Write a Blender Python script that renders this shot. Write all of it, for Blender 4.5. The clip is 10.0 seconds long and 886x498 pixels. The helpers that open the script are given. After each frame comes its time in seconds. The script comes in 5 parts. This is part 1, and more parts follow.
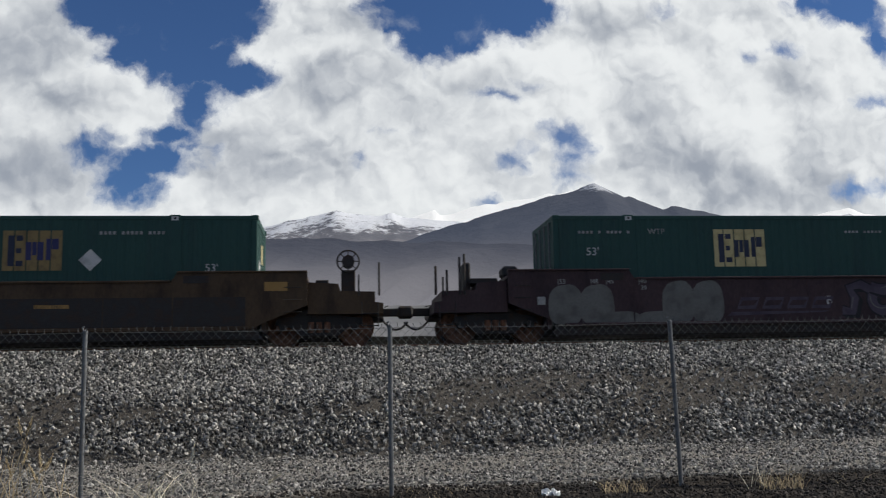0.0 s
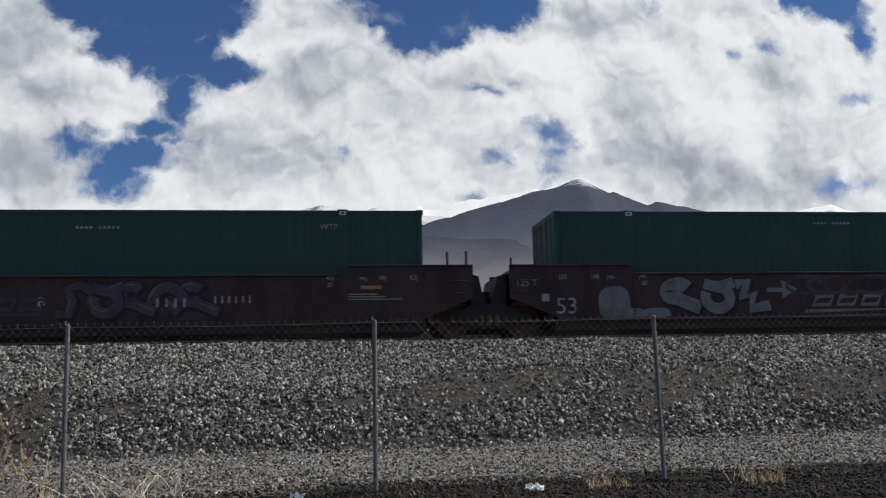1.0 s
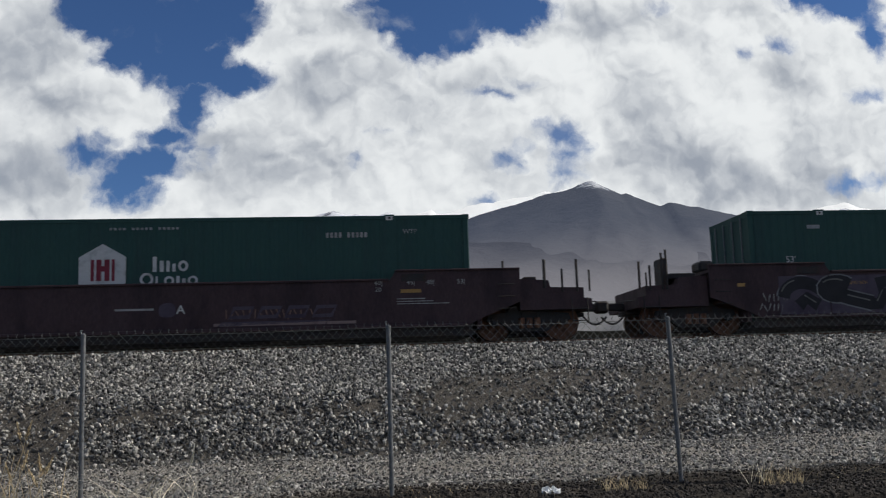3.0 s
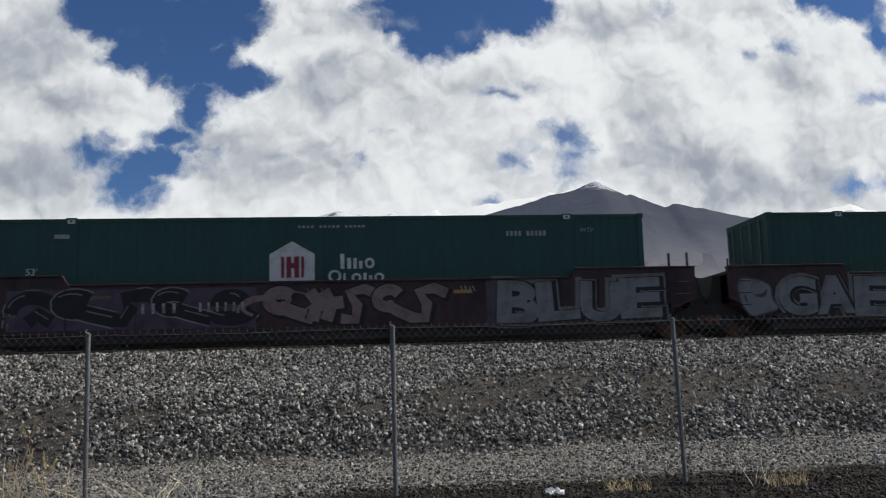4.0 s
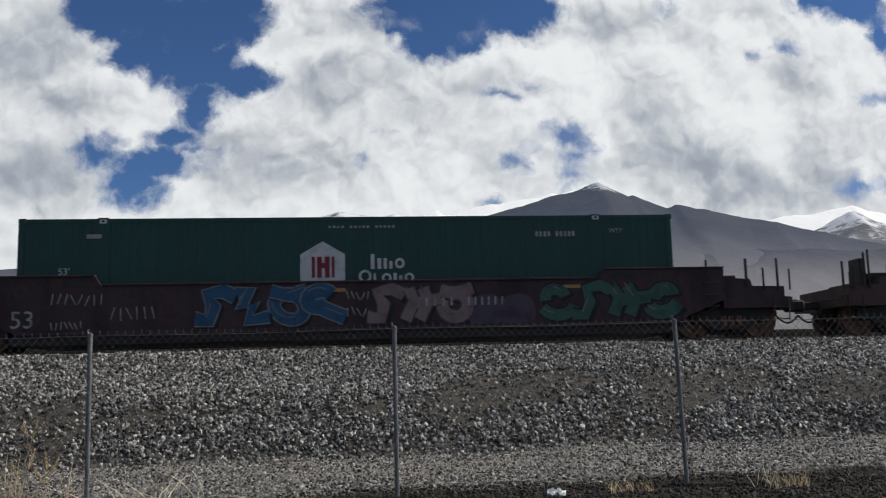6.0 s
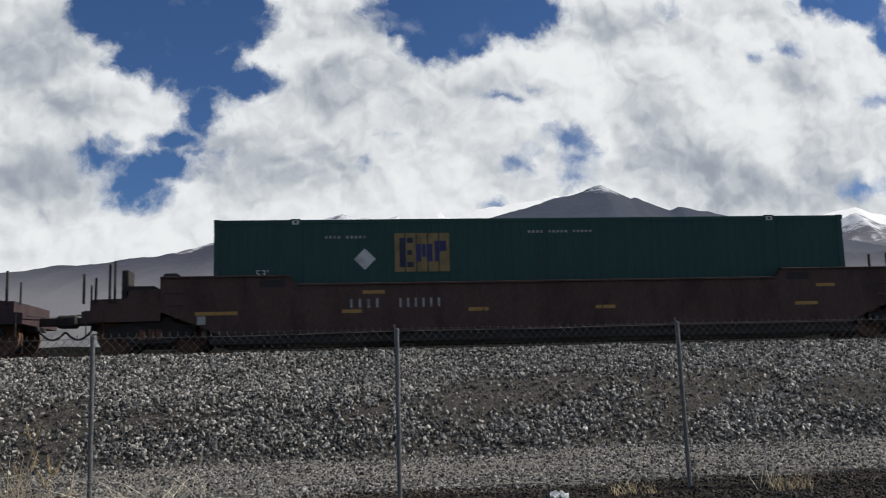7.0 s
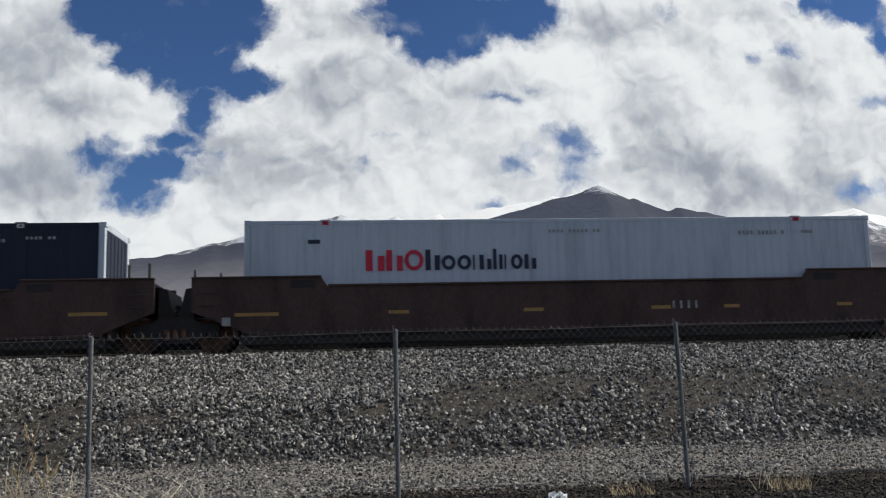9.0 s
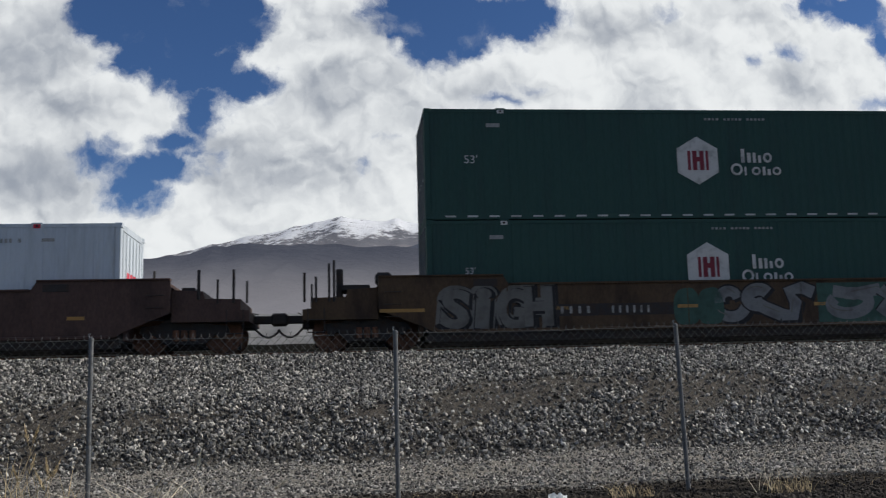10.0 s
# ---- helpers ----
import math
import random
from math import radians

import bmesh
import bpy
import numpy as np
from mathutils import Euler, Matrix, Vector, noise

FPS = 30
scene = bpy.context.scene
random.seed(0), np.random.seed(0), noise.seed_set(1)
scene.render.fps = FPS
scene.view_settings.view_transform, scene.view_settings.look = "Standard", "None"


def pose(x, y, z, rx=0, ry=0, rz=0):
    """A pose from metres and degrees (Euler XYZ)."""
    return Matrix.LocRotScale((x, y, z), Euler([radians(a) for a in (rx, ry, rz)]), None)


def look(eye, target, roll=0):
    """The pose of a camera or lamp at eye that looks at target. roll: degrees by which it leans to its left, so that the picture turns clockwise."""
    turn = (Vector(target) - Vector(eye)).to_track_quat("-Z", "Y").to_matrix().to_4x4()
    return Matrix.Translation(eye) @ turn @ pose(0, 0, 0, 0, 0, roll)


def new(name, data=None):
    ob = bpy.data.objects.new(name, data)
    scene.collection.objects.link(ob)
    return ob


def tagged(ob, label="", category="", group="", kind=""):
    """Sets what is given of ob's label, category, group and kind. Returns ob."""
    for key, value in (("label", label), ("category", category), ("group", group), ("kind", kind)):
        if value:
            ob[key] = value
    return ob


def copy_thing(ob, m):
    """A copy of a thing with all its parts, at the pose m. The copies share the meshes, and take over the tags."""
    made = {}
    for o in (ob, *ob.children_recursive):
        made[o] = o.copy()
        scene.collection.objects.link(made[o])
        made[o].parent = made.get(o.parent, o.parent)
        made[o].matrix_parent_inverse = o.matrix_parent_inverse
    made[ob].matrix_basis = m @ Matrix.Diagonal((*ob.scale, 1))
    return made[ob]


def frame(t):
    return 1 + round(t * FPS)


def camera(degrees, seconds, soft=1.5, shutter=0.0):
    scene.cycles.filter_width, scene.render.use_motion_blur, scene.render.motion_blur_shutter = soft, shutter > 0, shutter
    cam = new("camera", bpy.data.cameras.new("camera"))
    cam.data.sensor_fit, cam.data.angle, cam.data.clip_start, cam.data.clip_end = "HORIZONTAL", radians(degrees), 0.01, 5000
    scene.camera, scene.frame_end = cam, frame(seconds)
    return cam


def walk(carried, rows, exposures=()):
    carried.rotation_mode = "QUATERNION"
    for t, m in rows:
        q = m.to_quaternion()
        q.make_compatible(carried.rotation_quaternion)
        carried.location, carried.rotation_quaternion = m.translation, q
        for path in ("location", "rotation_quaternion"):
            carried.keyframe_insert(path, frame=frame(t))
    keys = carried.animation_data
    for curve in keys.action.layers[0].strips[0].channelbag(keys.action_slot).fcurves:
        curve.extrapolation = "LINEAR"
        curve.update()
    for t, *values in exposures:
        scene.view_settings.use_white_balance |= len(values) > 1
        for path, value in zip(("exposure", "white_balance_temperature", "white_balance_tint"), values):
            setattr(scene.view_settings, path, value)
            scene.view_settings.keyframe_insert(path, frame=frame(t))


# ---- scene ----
SPEED = 19.1          # metres per second, towards -x
RAIL = 2.66           # height of the rail tops
FACE = 23.48          # depth of the containers' near side
MID = FACE + 1.295    # the track's centre line
EYE = (0, 0, 1.6)

cam = camera(49.85, 10.0, 1.1, 0.06)


def aim(yaw, pitch, roll):
    """A camera pose at EYE, turned by degrees: yaw to the left of +y, pitch up."""
    a, b = radians(yaw), radians(pitch)
    way = Vector((-math.sin(a) * math.cos(b), math.cos(a) * math.cos(b), math.sin(b)))
    return look(EYE, Vector(EYE) + way, roll)


walk(cam, [(t, aim(a, b, c)) for t, a, b, c in (
    (0, -6.162, 8.191, -1.100), (0.5, -6.856, 8.000, -0.940), (1, -7.082, 7.877, -1.091), (1.5, -7.103, 7.948, -1.268),
    (2, -6.855, 8.009, -1.589), (2.5, -6.524, 8.106, -1.876), (4, -6.044, 8.183, -1.605), (4.5, -6.087, 8.236, -1.586),
    (5, -6.081, 8.223, -1.540), (5.5, -6.020, 8.178, -1.496), (7, -5.790, 8.374, -1.539), (7.5, -5.847, 8.389, -1.449),
    (8, -5.903, 8.474, -1.504), (8.5, -5.919, 8.515, -1.578), (9, -5.880, 8.421, -1.544), (9.5, -5.867, 8.421, -1.550),
    (10, -5.869, 8.498, -1.449))])

# ---- light: sun beyond the train to the right, sky with broken cloud ----
SUN_WAY = Vector((0.80, 0.05, 0.58)).normalized()
sun = new("sun", bpy.data.lights.new("sun", "SUN"))
sun.data.energy, sun.data.angle, sun.data.color = 4.8, radians(0.6), (1.0, 0.95, 0.86)
sun.matrix_basis = look((0, 0, 60), Vector((0, 0, 60)) - SUN_WAY)


class Tree:
    """Short hand for node trees: numbers or sockets in, sockets out."""

    def __init__(self, tree):
        self.t = tree

    def node(self, kind):
        return self.t.nodes.new(kind)

    def put(self, socket, value):
        if isinstance(value, bpy.types.NodeSocket):
            self.t.links.new(value, socket)
        else:
            socket.default_value = value

    def m(self, op, a, b=0.0, c=0.0, clamp=False):
        n = self.node("ShaderNodeMath")
        n.operation, n.use_clamp = op, clamp
        for i, v in enumerate((a, b, c)):
            self.put(n.inputs[i], v)
        return n.outputs[0]

    def v(self, op, a, b=(0, 0, 0), out=0, scale=None):
        n = self.node("ShaderNodeVectorMath")
        n.operation = op
        self.put(n.inputs[0], a)
        self.put(n.inputs[1], b)
        if scale is not None:
            self.put(n.inputs["Scale"], scale)
        return n.outputs[out]

    def xyz(self, x, y, z):
        n = self.node("ShaderNodeCombineXYZ")
        for i, v in enumerate((x, y, z)):
            self.put(n.inputs[i], v)
        return n.outputs[0]

    def split(self, a):
        n = self.node("ShaderNodeSeparateXYZ")
        self.put(n.inputs[0], a)
        return n.outputs

    def ramp(self, a, lo, hi, to0=0.0, to1=1.0, soft=True):
        n = self.node("ShaderNodeMapRange")
        n.interpolation_type = "SMOOTHSTEP" if soft else "LINEAR"
        for i, v in enumerate((a, lo, hi, to0, to1)):
            self.put(n.inputs[i], v)
        return n.outputs[0]

    def noise(self, at, scale, detail=4.0, rough=0.55, colour=False, distort=0.0):
        n = self.node("ShaderNodeTexNoise")
        if at is not None:
            self.put(n.inputs["Vector"], at)
        for key, v in (("Scale", scale), ("Detail", detail), ("Roughness", rough), ("Distortion", distort)):
            self.put(n.inputs[key], v)
        return n.outputs["Color" if colour else 0]

    def mix(self, f, a, b, how="MIX"):
        n = self.node("ShaderNodeMix")
        n.data_type, n.blend_type = "RGBA", how
        self.put(n.inputs[0], f)
        self.put(n.inputs[6], a if isinstance(a, bpy.types.NodeSocket) else (*a, 1))
        self.put(n.inputs[7], b if isinstance(b, bpy.types.NodeSocket) else (*b, 1))
        return n.outputs[2]


# Ovals of the sky ahead, as slopes (sideways, up) and their half widths
HOLES = ((-0.118, 0.332, 0.036, 0.02), (-0.15, 0.298, 0.021, 0.019), (-0.18, 0.271, 0.027, 0.01), (0.09, 0.418, 0.06, 0.041), 
         (-0.181, 0.41, 0.101, 0.056), (-0.264, 0.405, 0.026, 0.026), (-0.223, 0.36, 0.03, 0.026), (-0.163, 0.354, 0.056, 0.033), 
         (-0.104, 0.34, 0.025, 0.013), (-0.138, 0.318, 0.025, 0.015), (-0.198, 0.243, 0.046, 0.018), (-0.22, 0.219, 0.025, 0.022), 
         (-0.26, 0.251, 0.019, 0.012), (-0.212, 0.205, 0.015, 0.008), (-0.168, 0.257, 0.022, 0.007), (0.054, 0.414, 0.026, 0.033), 
         (0.089, 0.384, 0.03, 0.034), (0.13, 0.392, 0.044, 0.026), (0.175, 0.409, 0.051, 0.025), (0.21, 0.42, 0.04, 0.019), 
         (0.587, 0.425, 0.041, 0.021), (0.549, 0.432, 0.029, 0.015), (0.622, 0.391, 0.015, 0.029))
SMALL_HOLES = ((0.244, 0.27, 0.028, 0.023), (0.253, 0.245, 0.019, 0.019), (0.184, 0.241, 0.017, 0.011), (0.244, 0.222, 0.016, 0.019), 
         (0.205, 0.254, 0.013, 0.006), (0.174, 0.317, 0.025, 0.006), (0.194, 0.329, 0.01, 0.006), (0.05, 0.276, 0.015, 0.003), 
         (0.499, 0.371, 0.015, 0.007), (0.362, 0.421, 0.009, 0.009), (0.462, 0.363, 0.007, 0.008), (0.587, 0.214, 0.034, 0.01), 
         (0.61, 0.309, 0.018, 0.008), (0.022, 0.246, 0.005, 0.01), (0.079, 0.366, 0.006, 0.005), (-0.237, 0.267, 0.016, 0.008), 
         (0.155, 0.198, 0.01, 0.005))
GREYS = ((-0.074, 0.233, 0.077, 0.031), (-0.001, 0.327, 0.049, 0.027), (-0.316, 0.228, 0.05, 0.03), (0.343, 0.303, 0.039, 0.027), 
         (0.358, 0.232, 0.071, 0.038), (0.48, 0.209, 0.112, 0.024), (0.303, 0.398, 0.036, 0.025), (0.153, 0.334, 0.038, 0.014), 
         (0.504, 0.336, 0.04, 0.02), (-0.278, 0.307, 0.034, 0.018), (-0.32, 0.362, 0.04, 0.037), (0.024, 0.397, 0.025, 0.019), 
         (0.059, 0.295, 0.031, 0.01), (0.559, 0.27, 0.047, 0.02), (-0.121, 0.273, 0.029, 0.009))


def build_world():
    world = bpy.data.worlds.new("sky")
    scene.world = world
    world.use_nodes = True
    world.node_tree.nodes.clear()
    g = Tree(world.node_tree)
    way = g.node("ShaderNodeTexCoord").outputs["Generated"]
    x, y, z = g.split(way)
    front = g.ramp(y, 0.45, 0.7)
    depth = g.m("MAXIMUM", y, 0.3)
    flat = g.xyz(g.m("DIVIDE", x, depth), g.m("DIVIDE", z, depth), 0.0)
    # the cloud's edge is frayed at three scales
    swirl = g.v("SUBTRACT", g.noise(flat, 11, 3, 0.5, True), (0.5, 0.5, 0.5))
    curl = g.v("SUBTRACT", g.noise(flat, 38, 4, 0.6, True), (0.5, 0.5, 0.5))
    bent = g.v("ADD", flat, g.v("ADD", g.v("SCALE", swirl, scale=0.036), g.v("SCALE", curl, scale=0.024)))
    fine = g.m("SUBTRACT", g.noise(bent, 34, 5, 0.55), 0.5)

    def ovals(spots, at):
        best = None
        for u, v, a, b in spots:
            d = g.v("MULTIPLY", g.v("SUBTRACT", at, (u, v, 0)), (1 / a, 1 / b, 0))
            one = g.m("MULTIPLY", g.m("SUBTRACT", 1.0, g.v("LENGTH", d, out=1)), math.sqrt(a * b) / 0.03)
            best = one if best is None else g.m("SMOOTH_MAX", best, one, 0.3)
        return best

    hole = g.m("ADD", ovals(HOLES, bent), g.m("MULTIPLY", fine, 1.7))
    gap = g.m("ADD", g.m("MULTIPLY", ovals(SMALL_HOLES, bent), 0.8), g.m("MULTIPLY", fine, 1.5))
    blue_big = g.ramp(hole, -0.46, 0.34)
    blue_small = g.ramp(gap, -0.24, 0.56, 0.0, 0.92)
    wisp = g.ramp(g.noise(bent, 14, 5, 0.55), 0.56, 0.85, 0.0, 0.5)
    blue_all = g.m("MULTIPLY", g.m("MAXIMUM", blue_big, blue_small), g.m("SUBTRACT", 1.0, wisp))
    thick_front = g.m("SUBTRACT", 1.0, blue_all)
    round_noise = g.noise(way, 2.6, 6, 0.6)
    thick_round = g.ramp(round_noise, 0.48, 0.64)
    mixed = g.m("ADD", g.m("MULTIPLY", thick_front, front), g.m("MULTIPLY", thick_round, g.m("SUBTRACT", 1.0, front)))
    # puffs: lit where the noise rises towards the upper right
    def puff(scale, step, gain):
        # rounded lobes with creases between them
        def lobes(at):
            return g.m("ABSOLUTE", g.m("SUBTRACT", g.noise(at, scale, 2.5, 0.45), 0.5))
        here, there = lobes(bent), lobes(g.v("ADD", bent, (step * 0.55, step, 0)))
        return g.m("MULTIPLY", g.m("SUBTRACT", here, there), gain)
    relief = g.m("ADD", puff(5, 0.045, 1.7), g.m("ADD", puff(13, 0.020, 1.7), puff(34, 0.009, 1.0)))
    grey = g.ramp(ovals(GREYS, g.v("ADD", flat, g.v("SCALE", swirl, scale=0.06))), -0.9, 0.8)
    tone = g.m("ADD", g.m("SUBTRACT", g.ramp(x, -0.36, 0.30, 0.60, 0.83, False), g.m("MULTIPLY", grey, 0.50)), relief)
    tone = g.m("ADD", tone, g.ramp(hole, -1.4, -0.1, 0.0, 0.12))
    low = g.m("DIVIDE", z, depth)
    tone = g.m("ADD", tone, g.m("MULTIPLY", g.ramp(low, 0.19, 0.25, 0.17, 0.0), g.ramp(x, 0.22, 0.38, 1.0, 0.0)))
    tone = g.ramp(tone, -0.30, 1.22)
    cloud = g.mix(tone, (0.31, 0.345, 0.405), (0.83, 0.855, 0.865))
    blue = g.node("ShaderNodeTexSky")
    blue.sky_type, blue.sun_disc = "NISHITA", False
    blue.sun_elevation = math.asin(SUN_WAY.z)
    blue.sun_rotation = math.atan2(SUN_WAY.x, SUN_WAY.y)
    blue.altitude, blue.dust_density, blue.ozone_density = 1500, 0.4, 2.5
    sky = g.v("MULTIPLY", blue.outputs[0], (0.038, 0.052, 0.072))
    back = g.node("ShaderNodeBackground")
    g.put(back.inputs[0], g.mix(mixed, sky, cloud))
    back.inputs[1].default_value = 1.0
    g.t.links.new(back.outputs[0], g.node("ShaderNodeOutputWorld").inputs[0])


build_world()

# ---- materials ----


def material(name, colour, rough=0.6, metal=0.0, spots=None, amount=0.5, scale=3.0, grain=60.0, bump=0.15, grainy=0.25, stretch=(1, 1, 1), vary=0.0, island=False, gloss=0.35):
    """A surface with large stains (spots: their colour, amount and scale), fine grain and relief."""
    mat = bpy.data.materials.new(name)
    mat.use_nodes = True
    g = Tree(mat.node_tree)
    bsdf = mat.node_tree.nodes["Principled BSDF"]
    at = g.v("MULTIPLY", g.node("ShaderNodeTexCoord").outputs["Object"], stretch)
    big, small = g.noise(at, scale, 6, 0.6), g.noise(at, grain, 4, 0.6)
    out = g.mix(g.m("MULTIPLY", g.ramp(big, 0.45, 0.68), amount), colour, spots or tuple(c * 0.55 for c in colour))
    shade = g.ramp(small, 0.25, 0.75, 1 - grainy, 1 + grainy, False)
    if vary:
        if island:
            chance = g.node("ShaderNodeNewGeometry").outputs["Random Per Island"]
        else:
            chance = g.node("ShaderNodeObjectInfo").outputs["Random"]
        shade = g.m("MULTIPLY", shade, g.ramp(g.m("POWER", chance, 2.2), 0, 1, 1 - vary, 1 + 2.2 * vary, False))
    out = g.v("SCALE", out, scale=shade)
    g.put(bsdf.inputs["Base Color"], out)
    g.put(bsdf.inputs["Roughness"], g.ramp(big, 0.3, 0.7, max(rough - 0.12, 0.05), min(rough + 0.12, 1), False))
    bsdf.inputs["Metallic"].default_value = metal
    bsdf.inputs["Specular IOR Level"].default_value = gloss
    if bump:
        n = g.node("ShaderNodeBump")
        n.inputs["Strength"].default_value, n.inputs["Distance"].default_value = bump, 0.02
        g.put(n.inputs["Height"], small)
        g.put(bsdf.inputs["Normal"], n.outputs[0])
    return mat


STREAK = (1.2, 1.2, 0.18)
GREEN = material("green_container_paint", (0.030, 0.070, 0.062), 0.7, 0, (0.034, 0.061, 0.059), 0.6, 2.2, 30, 0.05, 0.12, STREAK, gloss=0.12)
NAVY = material("navy_container_paint", (0.025, 0.031, 0.049), 0.7, 0, (0.029, 0.034, 0.046), 0.5, 2.2, 30, 0.05, 0.12, STREAK, gloss=0.12)
WHITE = material("white_container_paint", (0.44, 0.49, 0.54), 0.55, 0, (0.32, 0.35, 0.38), 0.6, 2.0, 30, 0.05, 0.06, STREAK)
MAROON = material("maroon_car_paint", (0.044, 0.025, 0.028), 0.8, 0, (0.027, 0.018, 0.021), 0.8, 1.6, 25, 0.15, 0.3, (1, 1, 0.4))
BROWN = material("brown_car_paint", (0.062, 0.036, 0.030), 0.8, 0, (0.040, 0.026, 0.023), 0.8, 1.6, 25, 0.15, 0.3, (1, 1, 0.4))
YELLOW = material("yellow_car_paint", (0.060, 0.036, 0.018), 0.75, 0, (0.022, 0.014, 0.011), 0.9, 1.4, 25, 0.15, 0.3, (1, 1, 0.4))
BLACK = material("black_running_gear", (0.026, 0.024, 0.024), 0.8, 0, (0.05, 0.03, 0.02), 0.6, 5, 60, 0.3, 0.3)
RUST = material("rusty_steel", (0.13, 0.06, 0.035), 0.8, 0.1, (0.05, 0.03, 0.02), 0.8, 8, 80, 0.3, 0.3)
SHINE = material("polished_rail_head", (0.16, 0.15, 0.145), 0.45, 0.8, (0.10, 0.08, 0.07), 0.5, 4, 50, 0.05, 0.1)
ZINC = material("galvanised_steel", (0.13, 0.135, 0.14), 0.5, 0.4, (0.2, 0.2, 0.2), 0.7, 9, 90, 0.1, 0.15)
WIRE = material("weathered_wire", (0.115, 0.115, 0.115), 0.6, 0.0, (0.08, 0.07, 0.06), 0.6, 6, 90, 0.0, 0.15)
PAINT_WHITE = material("white_marking_paint", (0.48, 0.48, 0.47), 0.7, 0, (0.28, 0.28, 0.27), 0.8, 3, 30, 0.05, 0.12)
PAINT_GREY = material("worn_grey_marking_paint", (0.27, 0.27, 0.265), 0.7, 0, (0.11, 0.105, 0.10), 0.8, 3, 25, 0.05, 0.25)
PAINT_MAROON = material("maroon_marking_paint", (0.17, 0.015, 0.03), 0.6, 0, None, 0.3, 3, 30, 0.05, 0.12)
PAINT_RED = material("red_marking_paint", (0.50, 0.02, 0.045), 0.6, 0, None, 0.3, 3, 30, 0.05, 0.1)
PAINT_INK = material("dark_blue_marking_paint", (0.018, 0.024, 0.05), 0.6, 0, None, 0.3, 3, 30, 0.05, 0.1)
PAINT_BLUE = material("blue_marking_paint", (0.026, 0.028, 0.10), 0.6, 0, None, 0.3, 3, 30, 0.05, 0.1)
PAINT_GOLD = material("yellow_marking_paint", (0.225, 0.158, 0.064), 0.65, 0, (0.14, 0.10, 0.05), 0.8, 4, 30, 0.05, 0.15)
PAINT_CREAM = material("cream_marking_paint", (0.48, 0.40, 0.20), 0.65, 0, (0.32, 0.25, 0.11), 0.8, 4, 30, 0.05, 0.15)
TAPE = material("amber_reflector", (0.30, 0.17, 0.045), 0.4, 0, None, 0.3, 5, 40, 0.0, 0.1)
SPRAY = {
    "silver": material("silver_spray_paint", (0.149, 0.154, 0.160), 0.6, 0, (0.083, 0.083, 0.088), 0.8, 2.5, 20, 0.05, 0.2),
    "white": material("chalk_white_spray_paint", (0.125, 0.122, 0.114), 0.7, 0, (0.075, 0.073, 0.067), 0.8, 2.5, 20, 0.05, 0.2),
    "blue": material("blue_spray_paint", (0.017, 0.072, 0.143), 0.6, 0, (0.011, 0.039, 0.083), 0.8, 2.5, 20, 0.05, 0.2),
    "teal": material("teal_spray_paint", (0.025, 0.066, 0.077), 0.6, 0, (0.017, 0.033, 0.044), 0.8, 2.5, 20, 0.05, 0.2),
    "salmon": material("salmon_spray_paint", (0.165, 0.094, 0.072), 0.6, 0, (0.099, 0.050, 0.044), 0.8, 2.5, 20, 0.05, 0.2),
    "pink": material("dusty_pink_spray_paint", (0.176, 0.127, 0.121), 0.6, 0, (0.110, 0.072, 0.072), 0.8, 2.5, 20, 0.05, 0.2),
    "purple": material("dull_purple_spray_paint", (0.055, 0.041, 0.061), 0.6, 0, (0.033, 0.022, 0.039), 0.8, 2.5, 20, 0.05, 0.2),
    "green": material("sea_green_spray_paint", (0.028, 0.077, 0.061), 0.6, 0, (0.017, 0.039, 0.033), 0.8, 2.5, 20, 0.05, 0.2),
    "black": material("black_spray_paint", (0.008, 0.007, 0.009), 0.6, 0, None, 0.5, 2.5, 20, 0.05, 0.2),
}
STONE = material("crushed_grey_ballast", (0.172, 0.164, 0.147), 0.6, 0, (0.096, 0.088, 0.075), 0.6, 3.0, 25, 0.3, 0.25, (1, 1, 1), 0.85, True)
CLOD = material("dark_soil_clods", (0.028, 0.023, 0.019), 0.9, 0, (0.06, 0.05, 0.04), 0.6, 4, 40, 0.3, 0.3, (1, 1, 1), 0.5, True)
DRY = material("dry_straw", (0.47, 0.375, 0.225), 0.8, 0, (0.26, 0.19, 0.10), 0.8, 5, 30, 0.0, 0.2, (1, 1, 1), 0.35, True)
PALE = material("bleached_straw", (0.72, 0.66, 0.52), 0.8, 0, (0.36, 0.30, 0.2), 0.8, 5, 30, 0.0, 0.2, (1, 1, 1), 0.25, True)
PAPER = material("crumpled_white_paper", (0.78, 0.78, 0.76), 0.8, 0, (0.6, 0.58, 0.54), 0.5, 8, 40, 0.1, 0.05)
WOOD = material("weathered_timber", (0.12, 0.09, 0.07), 0.9, 0, (0.05, 0.04, 0.03), 0.7, 4, 60, 0.3, 0.3)


